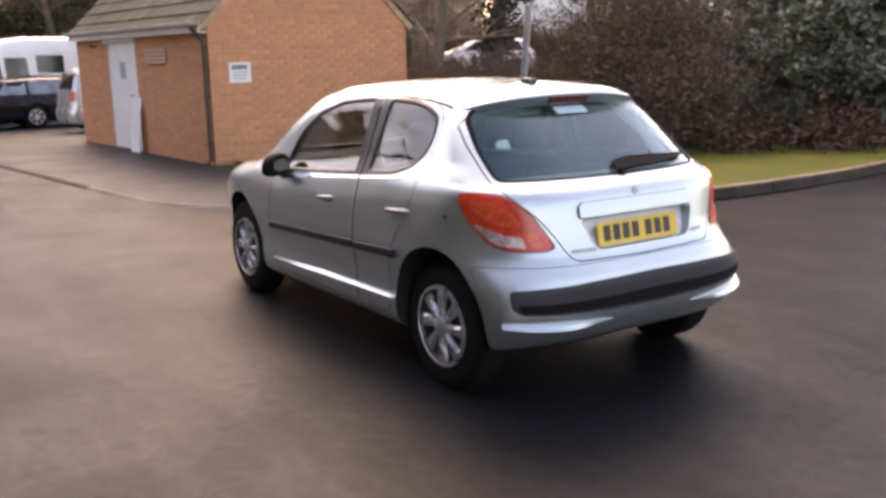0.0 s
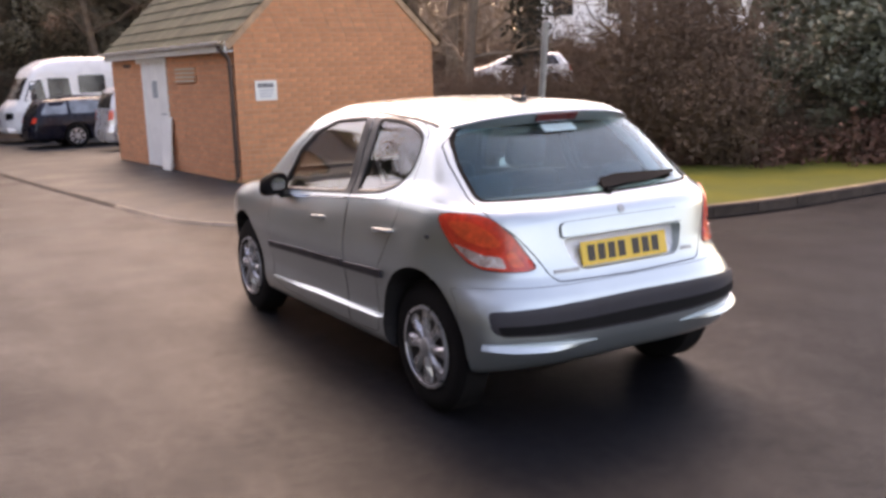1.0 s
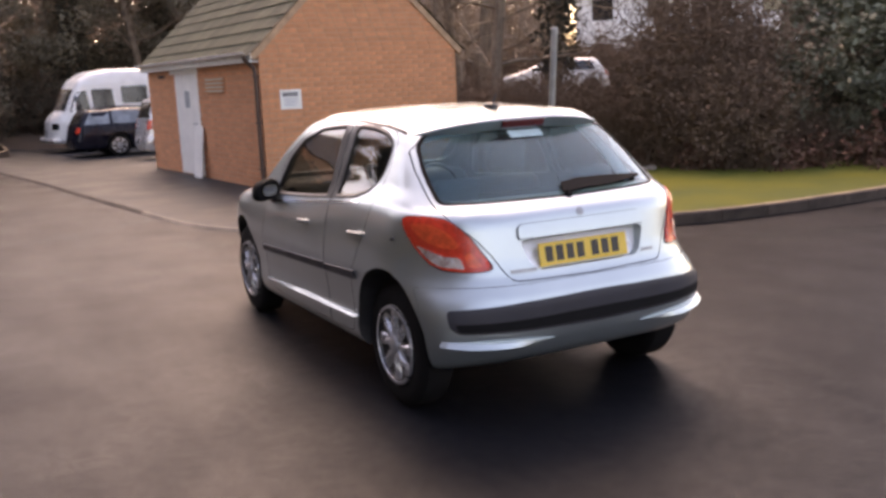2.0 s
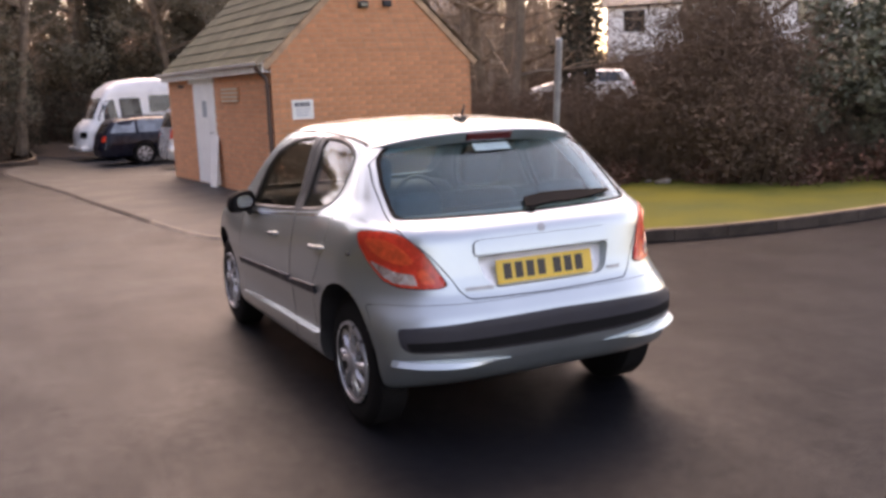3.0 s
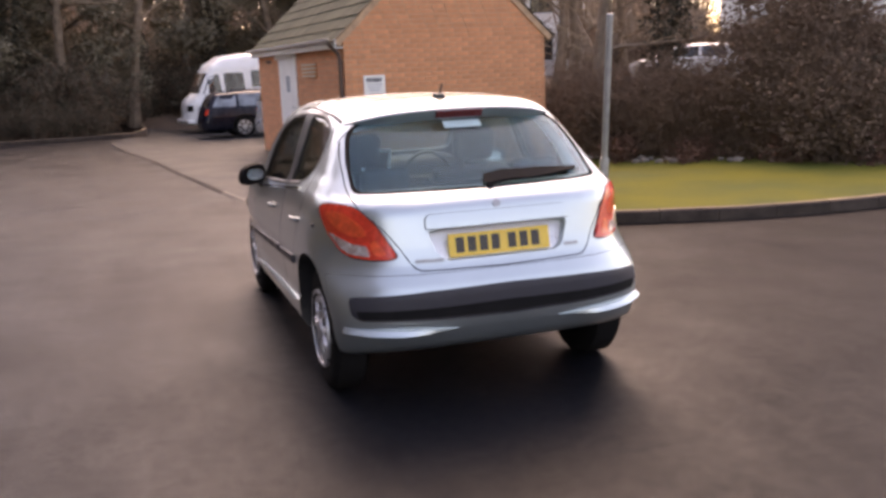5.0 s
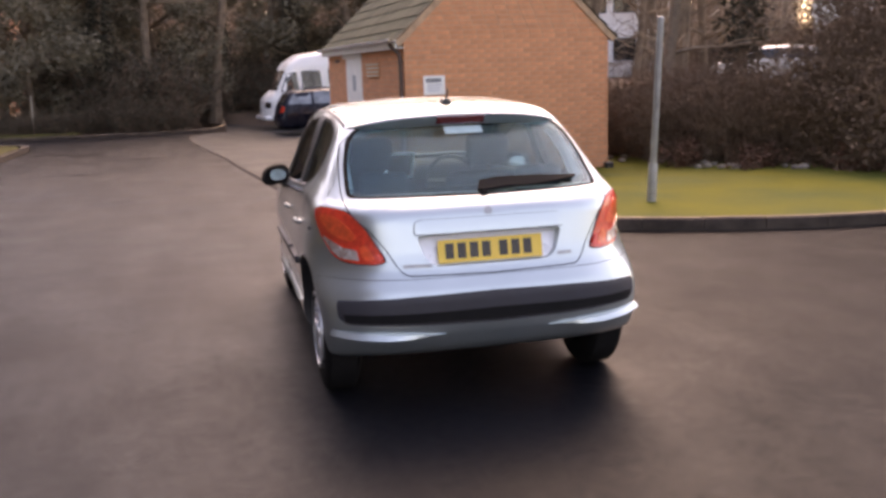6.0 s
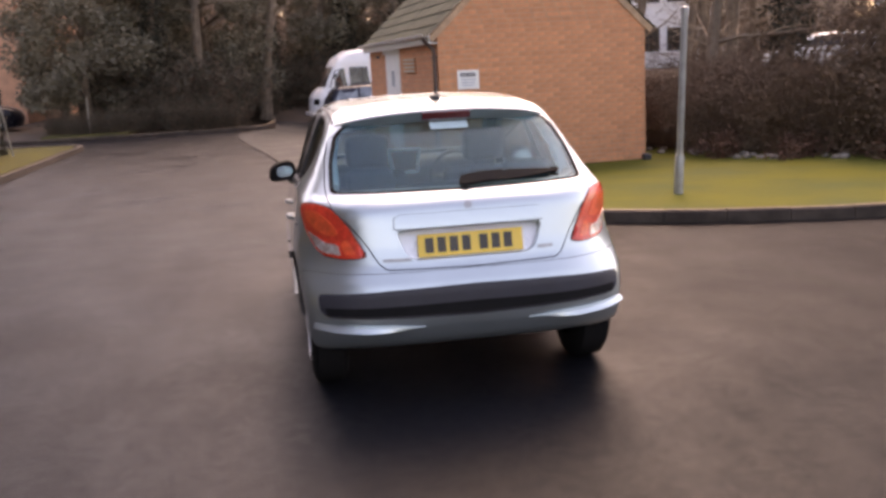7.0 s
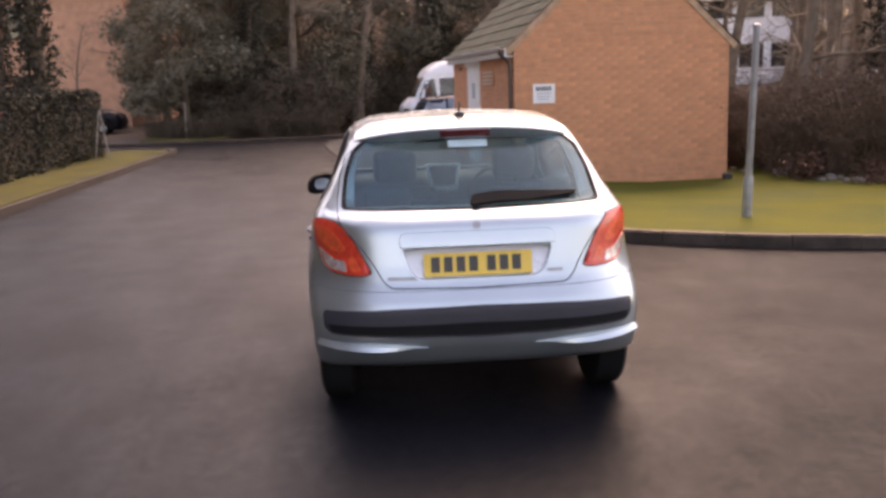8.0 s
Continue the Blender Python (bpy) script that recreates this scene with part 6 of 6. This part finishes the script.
# ---------------------------------------------------------------- parked vehicles
def simple_shape(L, W, H, bonnet, screen0, screen1, tail0, tail1, waist, roof_in=0.83):
    """A plain car body: bonnet height, the windscreen's foot and head, the tail window's head and foot along the length."""
    return Shape(
        width=table([0.1, 0.25, 0.4, 0.65, waist, H], [W * 0.44, W * 0.485, W * 0.495, W * 0.5, W * 0.475, W * 0.5 * roof_in - 0.08], 0.05),
        plan=table([-0.1, 0.3, 0.8, L - 1.0, L - 0.4, L + 0.1], [0.93, 0.975, 1, 1, 0.96, 0.85], 0.2),
        top=table([-0.2, tail1, tail0, (tail0 + screen1) / 2, screen1, screen0, L - 0.3, L], [waist, waist + 0.06, H - 0.04, H, H - 0.03, bonnet + 0.08, bonnet - 0.12, bonnet - 0.3], 0.14),
        crown=0.07,
        tail=table([0.1, 0.3, 0.5, 0.65, waist, H - 0.05, H + 0.1], [0.12, 0.02, 0.0, 0.05, 0.10, tail0 - 0.1, tail0 + 0.1], 0.05),
        bulge=table([0, 2], [0.35, 0.35]), power=table([0, 2], [4.0, 4.0]),
        nose=table([0.2, 0.5, bonnet, 2.0], [L - 0.1, L, L - 0.2, L - 0.3], 0.05),
        under=table([0, L], [0.24, 0.22]))


def parked_car(name, label, m, S, L, W, H, paint, waist, roof, glass_side, hubs, lamps, rails=False, step=0.07, glass=None):
    glass = glass or GLASS_DARK
    car = empty(name, m)
    tagged(car, label, "car")
    shell = body_mesh(S, "body", (-W / 2 - 0.15, -0.15, 0.1), (W / 2 + 0.15, L + 0.15, H + 0.15), step, 0.9, L - 1.0, 0.7)
    for hy in hubs:
        ring = [(hy + 0.37 * math.cos(a), 0.32 + 0.38 * math.sin(a)) for a in [math.tau * i / 24 for i in range(24)]]
        for lo, hi in ((-1.4, -W / 2 + 0.25), (W / 2 - 0.25, 1.4)):
            shell = boolean(shell, prism(ring, lo, hi, "x"), 'DIFFERENCE')
    link_mesh("body", dress(S, shell, paint, TRIM_DARK, 0.012), None, car)
    for s in (-1, 1):
        for poly in glass_side:
            link_mesh("window", patch(S, rounded(poly, 0.05, 3), chart_side(s), 0.006, 0.01, 0.12), glass, car, "reflecting side window")
    tailg = rounded([(-W * 0.36, waist + 0.07), (-W * 0.30, H - 0.17), (W * 0.30, H - 0.17), (W * 0.36, waist + 0.07)], 0.05, 3)
    link_mesh("rear_window", patch(S, tailg, chart_rear, 0.006, 0.01, 0.1), GLASS_DARK, car, "dark rear window")
    for s in (-1, 1):
        poly = [(s * (W / 2 - 0.30), lamps[0]), (s * (W / 2 - 0.12), lamps[0] + 0.02), (s * (W / 2 - 0.12), lamps[1]), (s * (W / 2 - 0.26), lamps[1])]
        link_mesh("tail_lamp", patch(S, poly, chart_rear, 0.012, 0.02, 0.06), LENS_RED, car, "red tail lamp")
        for hy in hubs:
            wheel(car, s * (W / 2 - 0.11), hy, 0.31, s, 0.31, 7, 0.21)
        if rails:
            rb = bmesh.new()
            ys = [0.75 + (L - 2.9) * i / 8 for i in range(9)]
            add_tube(rb, [(s * W * 0.36, y, float(S.top(y)) - 0.07 * (W * 0.36) ** 2 + (0.06 if 0 < i < 8 else 0.0)) for i, y in enumerate(ys)], 0.016, 6)
            part("roof_rail", rb, STRIP_DARK, car, "dark roof rail", smooth=True)
    return car


ESTATE = simple_shape(4.55, 1.76, 1.37, 0.95, 3.25, 2.45, 0.42, 0.12, 0.88)
parked_car("estate_car", "dark navy estate car with roof rails parked beyond the outbuilding", pose(0.58, 25.3, -0.185, 0, 0, -86), ESTATE, 4.55, 1.76, 1.37, NAVY_PAINT, 0.88, 1.37,
           ([(0.30, 0.93), (0.52, 1.27), (1.02, 1.30), (1.02, 0.93)], [(1.10, 0.93), (1.10, 1.30), (1.95, 1.31), (1.95, 0.93)], [(2.05, 0.93), (2.05, 1.30), (2.40, 1.27), (2.92, 0.95)]), (1.22, 3.80), (0.68, 0.86), True, glass=GLASS_SKY)
SUV = simple_shape(4.3, 1.80, 1.60, 1.05, 3.2, 2.5, 0.35, 0.10, 1.0)
parked_car("silver_car", "pale silver car showing its tail behind the outbuilding", pose(1.78, 21.3, 0.035 - dip(2.5, 21.3), 0, 0, -88), SUV, 4.3, 1.80, 1.60, PALE_SILVER, 1.0, 1.6,
           ([(0.35, 1.05), (0.50, 1.45), (1.5, 1.47), (1.5, 1.05)], [(1.6, 1.05), (1.6, 1.47), (2.4, 1.42), (2.85, 1.06)]), (0.85, 3.4), (0.78, 1.02))
FARCAR = simple_shape(4.3, 1.76, 1.46, 0.98, 3.2, 2.4, 0.55, 0.20, 0.92)
parked_car("white_car", "white car parked on the bank beyond the trees", pose(20.3, 25.62, rise(19.3, 26.2) - 0.08, 0, 0, 55), FARCAR, 4.3, 1.76, 1.46, WHITE_GLOSS, 0.92, 1.46,
           ([(0.55, 0.98), (0.75, 1.33), (1.5, 1.36), (1.5, 0.98)], [(1.6, 0.98), (1.6, 1.36), (2.35, 1.32), (2.85, 1.0)]), (0.8, 3.3), (0.74, 0.92), step=0.1)
DARKCAR = simple_shape(4.2, 1.72, 1.45, 0.97, 3.1, 2.35, 0.5, 0.2, 0.92)
parked_car("dark_car", "dark car parked beside the brick house", pose(-13.4, 29.2, rise(-12, 29) - 0.1, 0, 0, -80), DARKCAR, 4.2, 1.72, 1.45, NAVY_PAINT, 0.92, 1.45,
           ([(0.55, 0.98), (0.75, 1.31), (1.5, 1.34), (1.5, 0.98)], [(1.6, 0.98), (1.6, 1.34), (2.3, 1.30), (2.8, 1.0)]), (0.8, 3.3), (0.74, 0.92), step=0.1)


def camper_van():
    L, W, H = 5.2, 1.96, 2.62
    S = Shape(
        width=table([0.2, 0.35, 0.6, 1.15, 1.85, 2.1, 2.5, 2.7], [0.90, 0.965, 0.98, 0.985, 0.93, 0.91, 0.80, 0.70], 0.08),
        plan=table([-0.1, 0.2, 4.2, 4.8, 5.3], [0.96, 1, 1, 0.96, 0.84], 0.2),
        top=table([-0.1, 0.3, 3.2, 3.9, 4.28, 4.44, 4.80, 5.1, 5.25], [2.48, 2.55, 2.55, 2.47, 2.24, 1.96, 1.28, 1.14, 0.98], 0.10),
        crown=0.06,
        tail=table([0.2, 0.5, 1.2, 2.3, 2.7], [0.08, 0.0, 0.0, 0.10, 0.3], 0.08), bulge=table([0, 3], [0.12, 0.12]), power=table([0, 3], [4, 4]),
        nose=table([0.2, 0.5, 0.95, 1.3, 3], [5.12, 5.2, 5.15, 4.95, 4.9], 0.08), under=table([0, 5], [0.32, 0.30]), k_roof=0.2, k_tail=0.12)
    van = empty("camper_van", pose(5.47, 29.10, -0.185, 0, 0, 97))
    tagged(van, "white high roofed camper van with dark windows parked by the woods", "van")
    shell = body_mesh(S, "body", (-1.1, -0.15, 0.15), (1.1, 5.35, 2.8), 0.09, 1.0, 3.9, 1.1)
    for hy in (1.1, 4.15):
        ring = [(hy + 0.40 * math.cos(a), 0.36 + 0.40 * math.sin(a)) for a in [math.tau * i / 24 for i in range(24)]]
        for lo, hi in ((-1.4, -0.7), (0.7, 1.4)):
            shell = boolean(shell, prism(ring, lo, hi, "x"), 'DIFFERENCE')
    link_mesh("body", dress(S, shell, WHITE_GLOSS, TRIM_DARK, 0.02), None, van, "white painted van body")
    for s in (-1, 1):
        for poly in ([(4.64, 1.26), (4.42, 1.84), (4.10, 1.90), (4.02, 1.26)], [(3.92, 1.28), (3.94, 1.92), (3.30, 1.92), (3.24, 1.28)], [(3.02, 1.44), (3.02, 1.98), (2.20, 1.98), (2.20, 1.44)]):
            w = link_mesh("window", patch(S, rounded(poly, 0.06, 3), chart_side(s), 0.008, 0.01, 0.15), GLASS_DARK, van, "dark van side window")
        for hy in (1.1, 4.15):
            wheel(van, s * 0.86, hy, 0.33, s, 0.33, 6, 0.20)
        link_mesh("headlamp", patch(S, rounded([(s * 0.50, 0.72), (s * 0.78, 0.72), (s * 0.78, 0.92), (s * 0.50, 0.92)], 0.05, 3), lambda q: (np.stack([q[:, 0], np.full(len(q), 3.0), q[:, 1]], 1), np.stack([q[:, 0], np.full(len(q), 5.8), q[:, 1]], 1)), 0.01, 0.01, 0.1), GLASS_DARK, van, "dark round headlamp")
        part("door_mirror", box((s * 1.0 - 0.07, 4.30, 1.18), (s * 1.0 + 0.07, 4.40, 1.48), 0.03), TRIM_DARK, van, "black door mirror")
    link_mesh("windscreen", patch(S, rounded([(-0.76, 1.30), (-0.72, 1.95), (0.72, 1.95), (0.76, 1.30)], 0.07, 3), lambda q: (np.stack([q[:, 0], np.full(len(q), 2.5), q[:, 1]], 1), np.stack([q[:, 0], np.full(len(q), 5.8), q[:, 1]], 1)), 0.008, 0.01, 0.12), GLASS_DARK, van, "dark windscreen")
    part("front_bumper", box((-0.92, 4.98, 0.33), (0.92, 5.22, 0.47), 0.05, None, 2), WHITE_GLOSS, van, "white front bumper")


camper_van()


# ---------------------------------------------------------------- houses beyond
def house(name, label, m, w, d, eave, apex, wall_mat, roof_mat, rows, cols, frame_mat):
    ob = empty(name, m)
    tagged(ob, label, "house")
    wb = bmesh.new()
    add_box(wb, (0, 0, -0.5), (w, d, eave))
    g = [(0, eave), (d, eave), (d / 2, apex)]
    for x0, x1 in ((0.0, 0.25), (w - 0.25, w)):
        a = [wb.verts.new((x0, p[0], p[1])) for p in g]
        b = [wb.verts.new((x1, p[0], p[1])) for p in g]
        wb.faces.new(a)
        wb.faces.new(b[::-1])
        for i in range(3):
            wb.faces.new((a[i], a[(i + 1) % 3], b[(i + 1) % 3], b[i]))
    part("wall", wb, wall_mat, ob)
    rise_a = math.atan2(apex - eave, d / 2)
    ln = (d / 2 + 0.4) / math.cos(rise_a)
    for s in (-1, 1):
        m2 = Matrix.Translation((0, d / 2, apex + 0.08)) @ Matrix.Rotation(s * rise_a * -1 + 0, 4, 'X')
        rb = box((-0.3, 0 if s > 0 else -ln, -0.12), (w + 0.3, ln if s > 0 else 0, 0), 0, m2)
        part("roof", rb, roof_mat, ob)
    for r in range(rows):
        for c in range(cols):
            x = w * (c + 0.5) / cols
            z = 0.9 + r * 2.6
            win = part("window", box((x - 0.62, -0.03, z), (x + 0.62, 0.03, z + 1.25), 0.01), frame_mat, ob, "framed window")
            for k in (0, 1):
                part("pane", box((x - 0.56 + k * 0.58, -0.04, z + 0.07), (x - 0.02 + k * 0.58, -0.032, z + 1.18)), GLASS_DARK, win)
            part("sill", box((x - 0.70, -0.10, z - 0.06), (x + 0.70, 0.0, z), 0.01), wall_mat, win)
    return ob


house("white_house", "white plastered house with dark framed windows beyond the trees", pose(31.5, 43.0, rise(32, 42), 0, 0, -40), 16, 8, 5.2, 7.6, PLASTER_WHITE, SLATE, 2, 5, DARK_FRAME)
house("brick_house", "red brick house beyond the hedge and trees", pose(-25.5, 34.5, 0.2, 0, 0, -4), 15.5, 9, 5.6, 8.8, HOUSE_BRICK, SLATE, 2, 2, DARK_FRAME)
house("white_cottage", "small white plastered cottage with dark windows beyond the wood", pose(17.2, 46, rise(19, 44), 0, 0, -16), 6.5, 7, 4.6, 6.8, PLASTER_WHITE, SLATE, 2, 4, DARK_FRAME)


# ---------------------------------------------------------------- bricks of the outbuilding
lay_bricks()
